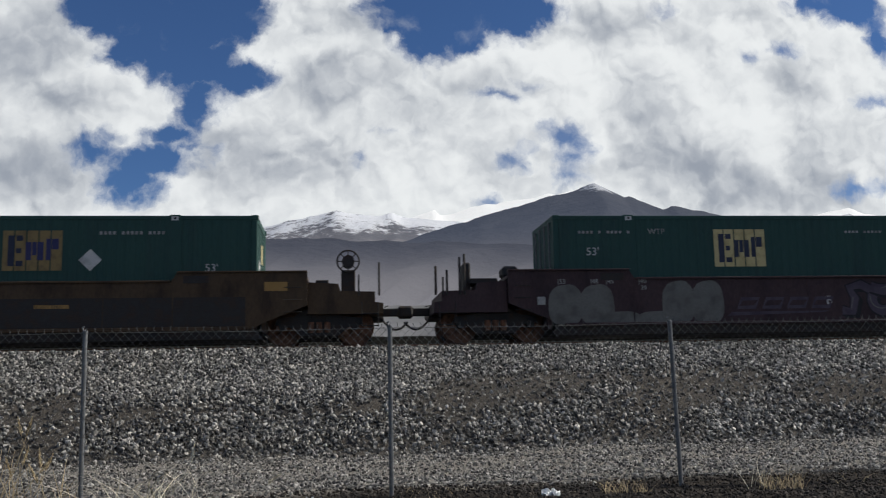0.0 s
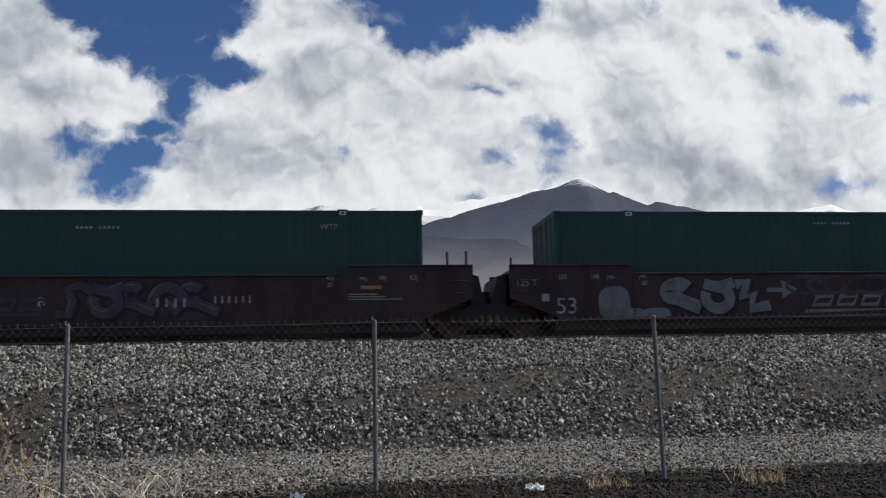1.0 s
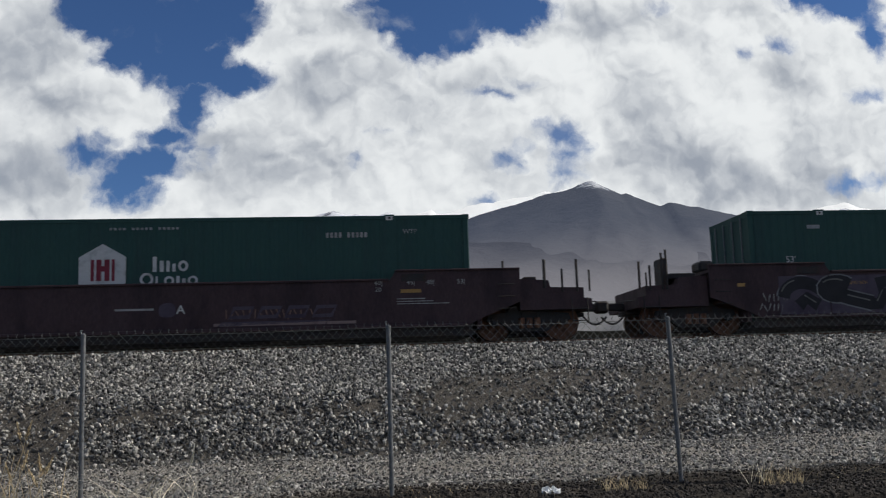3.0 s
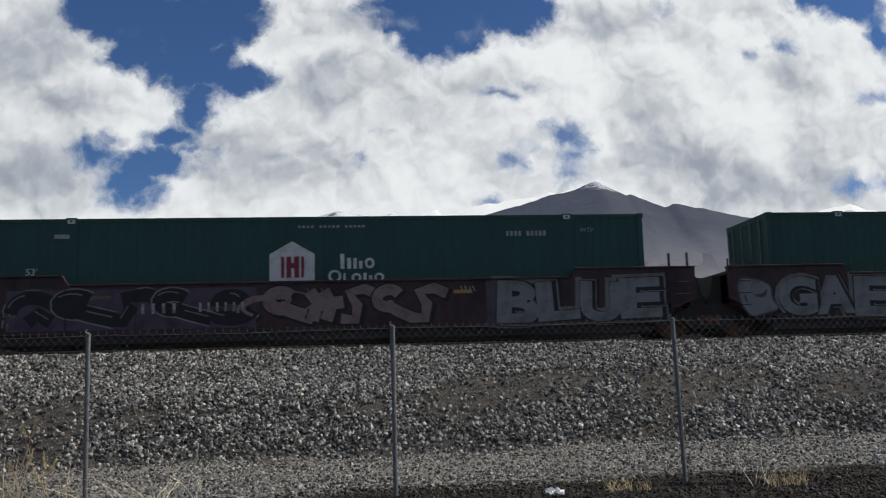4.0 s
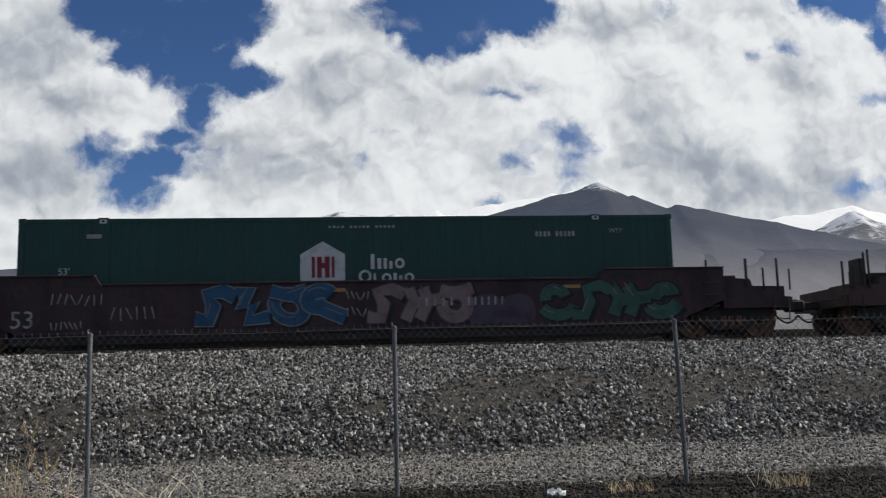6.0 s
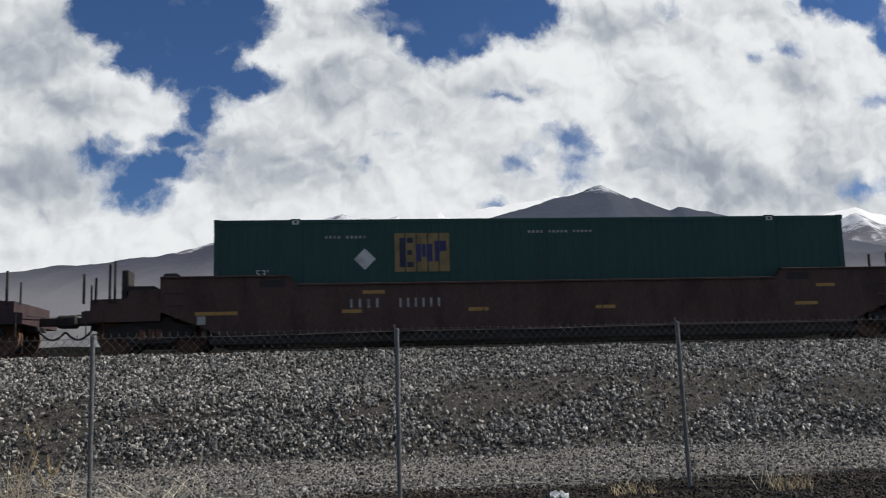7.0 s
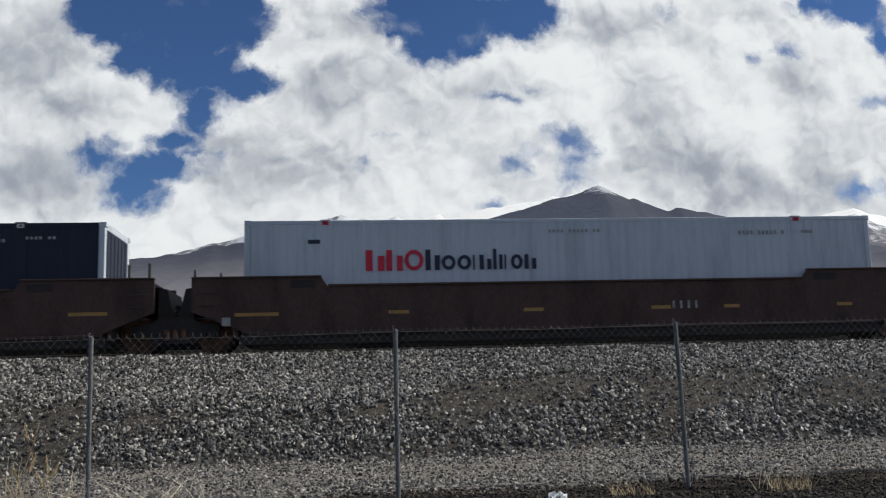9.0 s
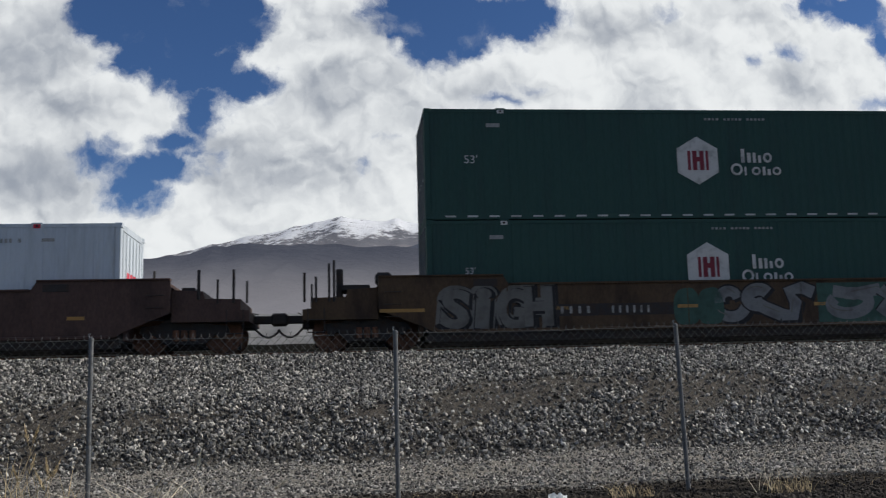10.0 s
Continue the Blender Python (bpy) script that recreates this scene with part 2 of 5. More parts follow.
def ground_material():
    """Grey-brown fines on the bank, dark soil and gravel by the fence."""
    mat = bpy.data.materials.new("bank_soil")
    mat.use_nodes = True
    g = Tree(mat.node_tree)
    bsdf = mat.node_tree.nodes["Principled BSDF"]
    at = g.node("ShaderNodeTexCoord").outputs["Object"]
    x, y, z = g.split(at)
    big, mid, fine = g.noise(at, 0.7, 5), g.noise(at, 7, 5, 0.65), g.noise(at, 55, 4, 0.7)
    soil = g.mix(g.ramp(mid, 0.4, 0.65), (0.056, 0.049, 0.041), (0.088, 0.078, 0.066))
    gravel = g.mix(g.ramp(fine, 0.4, 0.62), (0.11, 0.10, 0.085), (0.25, 0.23, 0.20))
    dark = g.mix(g.ramp(mid, 0.4, 0.6), (0.012, 0.010, 0.008), (0.034, 0.028, 0.022))
    edge = g.m("ADD", y, g.m("MULTIPLY", g.m("SUBTRACT", big, 0.5), 1.8))
    edge = g.m("SUBTRACT", edge, g.m("MULTIPLY", x, 0.12))
    colour = g.mix(g.ramp(edge, 9.9, 10.7), dark, gravel)
    colour = g.mix(g.ramp(y, 16.4, 17.4), colour, soil)
    colour = g.v("SCALE", colour, scale=g.ramp(fine, 0.3, 0.7, 0.7, 1.3, False))
    g.put(bsdf.inputs["Base Color"], colour)
    bsdf.inputs["Roughness"].default_value = 0.95
    bsdf.inputs["Specular IOR Level"].default_value = 0.1
    n = g.node("ShaderNodeBump")
    n.inputs["Strength"].default_value, n.inputs["Distance"].default_value = 0.7, 0.03
    g.put(n.inputs["Height"], g.m("ADD", fine, mid))
    g.put(bsdf.inputs["Normal"], n.outputs[0])
    return mat


def mountain_material(name, rock, brush, line, spread, air, thin, top, haze, low=0.25, high=0.78):
    """Bare slopes with snow above a ragged line; air: the share of haze given off as glow by this far backdrop, thinner
    towards the top.
    """
    mat = bpy.data.materials.new(name)
    mat.use_nodes = True
    g = Tree(mat.node_tree)
    bsdf = mat.node_tree.nodes["Principled BSDF"]
    at = g.node("ShaderNodeTexCoord").outputs["Object"]
    x, y, z = g.split(at)
    coarse, fine = g.noise(at, 0.006, 7, 0.62), g.noise(at, 0.03, 6, 0.65)
    ground = g.mix(g.ramp(coarse, 0.4, 0.62), rock, brush)
    level = g.m("ADD", z, g.m("MULTIPLY", g.m("SUBTRACT", coarse, 0.5), spread))
    level = g.m("ADD", level, g.m("MULTIPLY", g.m("SUBTRACT", fine, 0.5), spread * 0.8))
    colour = g.mix(g.ramp(level, line, line + 0.2 * spread), ground, (0.82, 0.84, 0.87))
    g.put(bsdf.inputs["Base Color"], colour)
    bsdf.inputs["Roughness"].default_value = 0.9
    n = g.node("ShaderNodeBump")
    n.inputs["Strength"].default_value, n.inputs["Distance"].default_value = 0.6, 14.0
    g.put(n.inputs["Height"], fine)
    g.put(bsdf.inputs["Normal"], n.outputs[0])
    # haze is emitted by the slopes themselves, paler towards the foot
    haze_glow = g.node("ShaderNodeEmission")
    g.put(haze_glow.inputs[0], g.mix(g.ramp(z, low * top, high * top), (0.28, 0.275, 0.305), haze))
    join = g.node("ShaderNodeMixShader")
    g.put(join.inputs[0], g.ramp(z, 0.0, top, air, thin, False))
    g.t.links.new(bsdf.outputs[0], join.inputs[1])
    g.t.links.new(haze_glow.outputs[0], join.inputs[2])
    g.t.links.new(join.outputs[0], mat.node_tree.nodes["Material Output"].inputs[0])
    return mat


# ---- mesh helpers ----


def mesh_of(bm, name, mat, smooth=False):
    me = bpy.data.meshes.new(name)
    bm.to_mesh(me)
    bm.free()
    if mat:
        me.materials.append(mat)
    if smooth:
        for p in me.polygons:
            p.use_smooth = True
    return me


def part(name, bm, mat, parent, label="", at=None):
    ob = new(name, bm if isinstance(bm, bpy.types.Mesh) else mesh_of(bm, name, mat))
    ob.parent = parent
    if at is not None:
        ob.matrix_basis = at
    return tagged(ob, label)


def thing(name, label, category, group="", at=None):
    ob = new(name)
    ob.empty_display_size = 0.3
    if at is not None:
        ob.matrix_basis = at
    return tagged(ob, label, category, group)


def box(bm, x0, x1, y0, y1, z0, z1, bevel=0.0):
    made = bmesh.ops.create_cube(bm, size=1, matrix=Matrix.LocRotScale(((x0 + x1) / 2, (y0 + y1) / 2, (z0 + z1) / 2), None, (x1 - x0, y1 - y0, z1 - z0)))
    if bevel:
        edges = list({e for v in made["verts"] for e in v.link_edges})
        bmesh.ops.bevel(bm, geom=edges, offset=bevel, segments=1, affect="EDGES")
    return bm


def a_box(*args):
    return box(bmesh.new(), *args)


def rod(bm, a, b, r, sides=8, r2=None):
    a, b = Vector(a), Vector(b)
    turn = (b - a).to_track_quat("Z", "Y").to_matrix().to_4x4()
    bmesh.ops.create_cone(bm, cap_ends=True, segments=sides, radius1=r, radius2=r if r2 is None else r2, depth=(b - a).length,
                          matrix=Matrix.Translation((a + b) / 2) @ turn)
    return bm


def tube(bm, points, r, sides=6):
    """One bent round bar through the points."""
    last = None
    for i, p in enumerate(points):
        a, b = Vector(points[max(i - 1, 0)]), Vector(points[min(i + 1, len(points) - 1)])
        turn = (b - a).to_track_quat("Z", "Y")
        ring = [bm.verts.new(Vector(p) + turn @ Vector((r * math.cos(6.28318 * k / sides), r * math.sin(6.28318 * k / sides), 0))) for k in range(sides)]
        if last:
            for k in range(sides):
                bm.faces.new((last[k], last[(k + 1) % sides], ring[(k + 1) % sides], ring[k]))
        else:
            bm.faces.new(ring[::-1])
        last = ring
    bm.faces.new(last)
    return bm


def slab(bm, points, y0, y1):
    """A prism: an outline in x and z, from depth y0 to y1."""
    front = [bm.verts.new((x, y0, z)) for x, z in points]
    rear = [bm.verts.new((x, y1, z)) for x, z in points]
    n = len(points)
    bm.faces.new(front)
    bm.faces.new(rear[::-1])
    for i in range(n):
        bm.faces.new((front[(i + 1) % n], front[i], rear[i], rear[(i + 1) % n]))
    bmesh.ops.recalc_face_normals(bm, faces=bm.faces[:])
    return bm


def lettering(text, height):
    """A thin mesh of characters that stands in x and z, its lower left corner at the origin, and its width."""
    curve = bpy.data.curves.new("text", "FONT")
    curve.body, curve.size, curve.extrude, curve.resolution_u = text, height * 1.38, 0.002, 3
    ob = new("text", curve)
    me = bpy.data.meshes.new_from_object(ob.evaluated_get(bpy.context.evaluated_depsgraph_get()))
    bpy.data.objects.remove(ob)
    me.transform(Matrix.Rotation(radians(90), 4, "X"))
    return me


def written(name, text, height, x, y, z, mat, parent, label=""):
    me = lettering(text, height)
    me.materials.clear()
    me.materials.append(mat)
    return part(name, me, None, parent, label, pose(x, y, z))


# ---- the setting: ground, mountains, track ----


def bank(x, y):
    """Height of the ground: verge, gravel strip, ballast bank, track bed and the land beyond."""
    tilt = 0.011 * max(-40, min(40, x))
    verge = 0.50 + tilt
    toe, crest, top = 17.0, 22.85, RAIL - 0.15
    if y < 2:
        z = 0.05
    elif y < 8.4:
        z = 0.05 + (verge - 0.05) * (y - 2) / 6.4
    elif y < toe:
        z = verge - 0.07 * (y - 8.4) / (toe - 8.4)
    elif y < crest:
        s = (y - toe) / (crest - toe)
        low = verge - 0.07
        z = low + (top - low) * (s + 0.05 * math.sin(6.283 * s) + 0.10 * math.sin(math.pi * s))
    elif y < 26.6:
        z = top - (0.04 if y > crest + 0.3 else 0)
    elif y < 32:
        z = top - 0.1 - 1.7 * (y - 26.6) / 5.4
    else:
        z = 0.8
    if 8 < y < crest and abs(x) < 40:
        z += 0.06 * noise.fractal(Vector((x * 0.5, y * 0.5, 0)), 1.0, 2.0, 4)
    return z


def span(stops):
    """Coordinates from (start, end, step) stretches."""
    out = []
    for a, b, step in stops:
        n = max(1, round((b - a) / step))
        out += [a + (b - a) * i / n for i in range(n)]
    return out + [stops[-1][1]]


def build_ground():
    xs = span(((-3500, -500, 750), (-500, -60, 110), (-60, -12, 6), (-12, 20, 0.2), (20, 60, 5), (60, 500, 110), (500, 3500, 750)))
    ys = span(((-3000, -200, 700), (-200, 0, 50), (0, 8, 1), (8, 23.4, 0.15), (23.4, 33, 0.8), (33, 200, 40), (200, 4600, 800)))
    verts = [(x, y, bank(x, y)) for y in ys for x in xs]
    w = len(xs)
    faces = [(j * w + i, j * w + i + 1, (j + 1) * w + i + 1, (j + 1) * w + i) for j in range(len(ys) - 1) for i in range(w - 1)]
    me = bpy.data.meshes.new("ground")
    me.from_pydata(verts, [], faces)
    me.materials.append(ground_material())
    for p in me.polygons:
        p.use_smooth = True
    tagged(new("ground", me), "grey-brown soil and gravel ground rising to a railway bank", "ground", kind="structure")


def rocks(name, label, count, place, low, high, seed, mat=None):
    """Loose broken stones joined in one mesh: jittered twenty-sided lumps."""
    rng = np.random.default_rng(seed)
    bm = bmesh.new()
    bmesh.ops.create_icosphere(bm, subdivisions=1, radius=1)
    base = np.array([v.co[:] for v in bm.verts])
    tri = np.array([[v.index for v in f.verts] for f in bm.faces])
    bm.free()
    at = place(rng, count)
    n = len(at)
    size = rng.uniform(low, high, (n, 1, 1)) * rng.uniform(0.5, 1.4, (n, 1, 3))
    pts = base[None] * rng.uniform(0.55, 1.30, (n, len(base), 1)) * size
    q = rng.normal(size=(n, 4))
    q /= np.linalg.norm(q, axis=1, keepdims=True)
    w, x, y, z = q.T
    turn = np.stack([1 - 2 * (y * y + z * z), 2 * (x * y - z * w), 2 * (x * z + y * w), 2 * (x * y + z * w), 1 - 2 * (x * x + z * z),
                     2 * (y * z - x * w), 2 * (x * z - y * w), 2 * (y * z + x * w), 1 - 2 * (x * x + y * y)], 1).reshape(n, 3, 3)
    pts = np.einsum("nij,nkj->nki", turn, pts) + at[:, None]
    faces = (tri[None] + (np.arange(n) * len(base))[:, None, None]).reshape(-1, 3)
    me = bpy.data.meshes.new(name)
    me.from_pydata(pts.reshape(-1, 3), [], faces)
    me.materials.append(mat or STONE)
    return tagged(new(name, me), label, "stones", kind="stuff")


def on_bank(y0, y1, sparse, lift):
    def place(rng, count):
        out = []
        while len(out) < count:
            y = rng.uniform(y0, y1)
            x = rng.uniform(-0.37 * y - 1, 0.64 * y + 1)
            if sparse:
                if y < 17.6 + 0.7 * noise.noise(Vector((x * 0.6, 3, 1))) and rng.random() < (18.0 - y) * 0.75:
                    continue
                # soil shows in a band half way up, broken by slides of stone that run down to the left
                bare = noise.fractal(Vector((x * 0.45 - y * 0.40 + 3, y * 0.30, 7)), 1.0, 2.0, 5)
                if x > 0.8:
                    share, centre, wide = min(1.0, (x - 0.8) / 2.5), 19.45 - 0.02 * x, 1.5
                elif x < -4.2:
                    share, centre, wide = min(1.0, (-4.2 - x) / 1.0), 18.9, 1.3
                else:
                    share, centre, wide = 0.55, 18.5, 0.55
                middle = math.exp(-((y - centre) / wide) ** 2)
                if rng.random() < min(0.92, share * middle * (1.15 + 1.2 * bare) + max(0.0, bare - 0.12) * 0.8 * (y < 21.6)):
                    continue
            out.append((x, y, bank(x, y) + lift * rng.random()))
        return np.array(out)
    return place


def ridge(name, label, depth, peaks, mat, rough, seed, foot=0.015, u0=-0.9, u1=1.1):
    """A mountain at that depth: its crest is the highest of the peaks (u, height, left and right fall), roughened; it falls towards the viewer."""
    cols, rows = 420, 36
    verts = []
    for j in range(rows + 1):
        s = j / rows
        y = depth * (1 - 0.42 * s)
        for i in range(cols + 1):
            u = u0 + (u1 - u0) * i / cols
            top = foot
            for pu, pv, left, right in peaks:
                fall = (pu - u) * left if u < pu else (u - pu) * right
                top = max(top, pv - fall)
            n = noise.fractal(Vector((u * 22, s * 2.2, seed)), 0.9, 2.1, 7)
            spur = abs(noise.noise(Vector((u * 19 + s * 3.0, s * 2.6, seed + 9)))) * 2 - 0.5
            crest = top + rough * n * (1 if s == 0 else 0.6)
            z = depth * (foot + (crest - foot) * (1 - s) ** 1.15 - 0.016 * (1 - abs(2 * s - 1)) * spur * min(1.0, (top - foot) * 9))
            verts.append((u * depth * (1 - 0.2 * s), y, EYE[2] + z))
    w = cols + 1
    faces = [(j * w + i + 1, j * w + i, (j + 1) * w + i, (j + 1) * w + i + 1) for j in range(rows) for i in range(cols)]
    me = bpy.data.meshes.new(name)
    me.from_pydata(verts, [], faces)
    me.materials.append(mat)
    for p in me.polygons:
        p.use_smooth = True
    return tagged(new(name, me), label, "mountain", kind="structure")


def build_mountains():
    # here the haze is a near-white glow that brightens the snow
    far = mountain_material("far_snowfield_glow", (0.10, 0.11, 0.13), (0.16, 0.16, 0.17), 200, 150, 0.7, 0.62, 900, (0.97, 0.97, 0.95))
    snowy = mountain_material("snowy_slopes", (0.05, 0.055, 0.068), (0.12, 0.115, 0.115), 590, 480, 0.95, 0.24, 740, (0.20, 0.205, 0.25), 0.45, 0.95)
    # rock and brush of these two are near black, for cloud shadow
    dark = mountain_material("brush_in_cloud_shadow", (0.006, 0.009, 0.015), (0.030, 0.032, 0.037), 725, 140, 0.80, 0.48, 760, (0.082, 0.100, 0.150))
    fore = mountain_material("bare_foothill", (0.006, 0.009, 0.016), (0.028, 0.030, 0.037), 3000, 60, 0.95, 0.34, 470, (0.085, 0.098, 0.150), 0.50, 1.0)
    ridge("mountain_snowfield", "distant ridge of unbroken snow, whitened by a glow", 4500,
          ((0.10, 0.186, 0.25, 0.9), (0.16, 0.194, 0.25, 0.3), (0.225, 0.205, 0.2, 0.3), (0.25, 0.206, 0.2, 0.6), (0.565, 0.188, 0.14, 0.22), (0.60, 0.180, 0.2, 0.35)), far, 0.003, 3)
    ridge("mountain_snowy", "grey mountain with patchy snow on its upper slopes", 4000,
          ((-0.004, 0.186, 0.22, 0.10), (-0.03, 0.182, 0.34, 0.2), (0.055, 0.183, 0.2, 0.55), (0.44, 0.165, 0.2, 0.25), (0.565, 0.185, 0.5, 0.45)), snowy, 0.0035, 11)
    ridge("mountain_dark", "brush-covered mountain coloured dark for cloud shadow, with a dusting of snow at its peak", 3500,
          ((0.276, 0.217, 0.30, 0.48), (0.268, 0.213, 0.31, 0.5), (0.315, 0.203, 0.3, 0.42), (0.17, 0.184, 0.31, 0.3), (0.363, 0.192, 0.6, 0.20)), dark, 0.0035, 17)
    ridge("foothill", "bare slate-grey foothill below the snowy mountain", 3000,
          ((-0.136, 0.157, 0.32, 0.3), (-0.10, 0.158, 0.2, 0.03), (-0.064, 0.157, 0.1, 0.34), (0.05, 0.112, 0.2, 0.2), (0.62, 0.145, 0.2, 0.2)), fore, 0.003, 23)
    # added slope: its pale colour stands in for bright haze behind the train
    pale = material("pale_haze_slope", (0.135, 0.135, 0.140), 0.95, 0, (0.10, 0.098, 0.096), 0.6, 0.01, 0.1, 0.0, 0.1)
    ridge("haze_slope", "pale slope added for the bright haze at the foot of the mountains", 1500, ((-0.2, 0.085, 0.0, 0.0),), pale, 0.003, 31, 0.0)
    # added near-black rise keeps the gap below the wagons dark
    scrub = material("dark_scrub", (0.010, 0.010, 0.009), 0.95, 0, (0.018, 0.016, 0.013), 0.7, 0.05, 0.6, 0.0, 0.3, gloss=0.0)
    ridge("added_scrub_rise", "dark scrub-covered rise added beyond the track to darken the view under the wagons", 400, ((-0.2, 0.0525, 0.0, 0.0),), scrub, 0.0012, 37, 0.0)


def build_track():
    for i, y in enumerate((MID - 0.755, MID + 0.755)):
        rail = thing("rail", "rust-brown steel rail with a polished head", "rail", "rails of the track")
        bm = bmesh.new()
        for a in range(-10, 11):
            x0, x1 = a * 12 - 6, a * 12 + 5.99
            box(bm, x0, x1, y - 0.075, y + 0.075, RAIL - 0.17, RAIL - 0.15)
            box(bm, x0, x1, y - 0.012, y + 0.012, RAIL - 0.15, RAIL - 0.04)
            box(bm, x0, x1, y - 0.036, y + 0.036, RAIL - 0.045, RAIL - 0.004)
        part("rail_web", bm, RUST, rail)
        part("rail_head", a_box(-126, 126, y - 0.03, y + 0.03, RAIL - 0.004, RAIL), SHINE, rail, "polished rail head")
        tagged(rail, kind="structure")
    sleeper = thing("sleeper", "weathered timber railway sleeper bedded in ballast", "sleeper", "sleepers of the track", pose(-20, MID, RAIL - 0.17))
    part("timber", a_box(-0.115, 0.115, -1.3, 1.3, -0.17, 0, 0.012), WOOD, sleeper)
    tagged(sleeper, kind="structure")
    for i in range(1, 85):
        copy_thing(sleeper, pose(-20 + 0.52 * i, MID, RAIL - 0.17))


# ---- the fence ----
FENCE = 9.92


def fence_top(x):
    return 2.222 + 0.005 * x


def build_fence():
    fence = thing("chain_link_fence", "galvanised chain-link fence with round steel posts on dark soil", "fence")
    for i in range(-5, 8):
        x = 0.50 + 3.05 * i - (0.012 if i == 1 else 0.0)
        y, top, foot = FENCE, fence_top(x), bank(x, FENCE) - 0.2
        lean = -0.038 if i == 1 else 0.01 * math.sin(i * 2.1)
        bm = rod(bmesh.new(), (x, y, foot), (x + lean, y, top - 0.02), 0.024, 12)
        post = part("post", bm, ZINC, fence)
        bm = rod(bmesh.new(), (x + lean, y, top - 0.022), (x + lean, y, top + 0.008), 0.027, 12)
        rod(bm, (x + lean, y, top + 0.006), (x + lean, y, top + 0.022), 0.02, 12, 0.008)
        rod(bm, (x + lean - 0.018, y, top + 0.01), (x + lean - 0.03, y, top + 0.045), 0.007, 6)
        rod(bm, (x + lean - 0.03, y, top + 0.045), (x + lean - 0.008, y, top + 0.05), 0.007, 6)
        part("post_cap", bm, ZINC, post, "cast cap with a wire loop")
        for k in range(4):
            z = top - 0.25 - 0.4 * k
            part("tie_wire", rod(bmesh.new(), (x - 0.03, y - 0.026, z), (x + 0.03, y - 0.026, z + 0.012), 0.003, 5), WIRE, post)
    for drop in (0.015, 1.60):
        line = []
        for i in range(-5, 7):
            x0, x1 = 0.5 + 3.05 * i, 0.5 + 3.05 * (i + 1)
            mid = (x0 + x1) / 2
            line += [(x0, FENCE - 0.03, fence_top(x0) - drop), (mid, FENCE - 0.03, fence_top(mid) - drop - 0.012)]
        part("tension_wire", tube(bmesh.new(), line, 0.0026, 5), WIRE, fence)
    # the fabric: upright zigzag wires, each hooked into the next, with cut tips above
    verts, faces = [], []
    half, r, rise, steps = 0.0410, 0.0019, 0.0430, 38
    rng = random.Random(4)

    def strand(a, b):
        n = len(verts)
        dx, dz = b[0] - a[0], b[2] - a[2]
        long = math.hypot(dx, dz) or 1
        px, pz = -dz / long * r, dx / long * r
        for p in (a, b):
            verts.extend(((p[0] + px, p[1], p[2] + pz), (p[0] - px * 0.5, p[1] - r, p[2] - pz * 0.5), (p[0] - px * 0.5, p[1] + r, p[2] - pz * 0.5)))
        for k in range(3):
            faces.append((n + k, n + (k + 1) % 3, n + 3 + (k + 1) % 3, n + 3 + k))
    for i in range(618):
        x = -10.0 + half * i
        top = fence_top(x) + 0.006 * math.sin(x * 2.3)

        def bend(k):
            """Corner k of this wire: left and right by turns, hooked over its neighbours."""
            right = (k + i) % 2
            z = top - k * rise
            return (x + half * right + 0.002 * math.sin(3 * x + k), FENCE - 0.032 + 0.004 * (1 if right else -1) + 0.006 * math.sin(x * 1.7 + 0.3 * k), z)
        for k in range(steps):
            strand(bend(k), bend(k + 1))
        a = bend(0)
        strand(a, (a[0] + (-0.010 if i % 2 else 0.006) + rng.uniform(-0.004, 0.004), a[1], a[2] + rng.uniform(0.022, 0.036)))
    me = bpy.data.meshes.new("wire_mesh")
    me.from_pydata(verts, [], faces)
    me.materials.append(WIRE)
    tagged(part("wire_mesh", me, None, fence, "diamond wire mesh with cut tips"), kind="stuff")


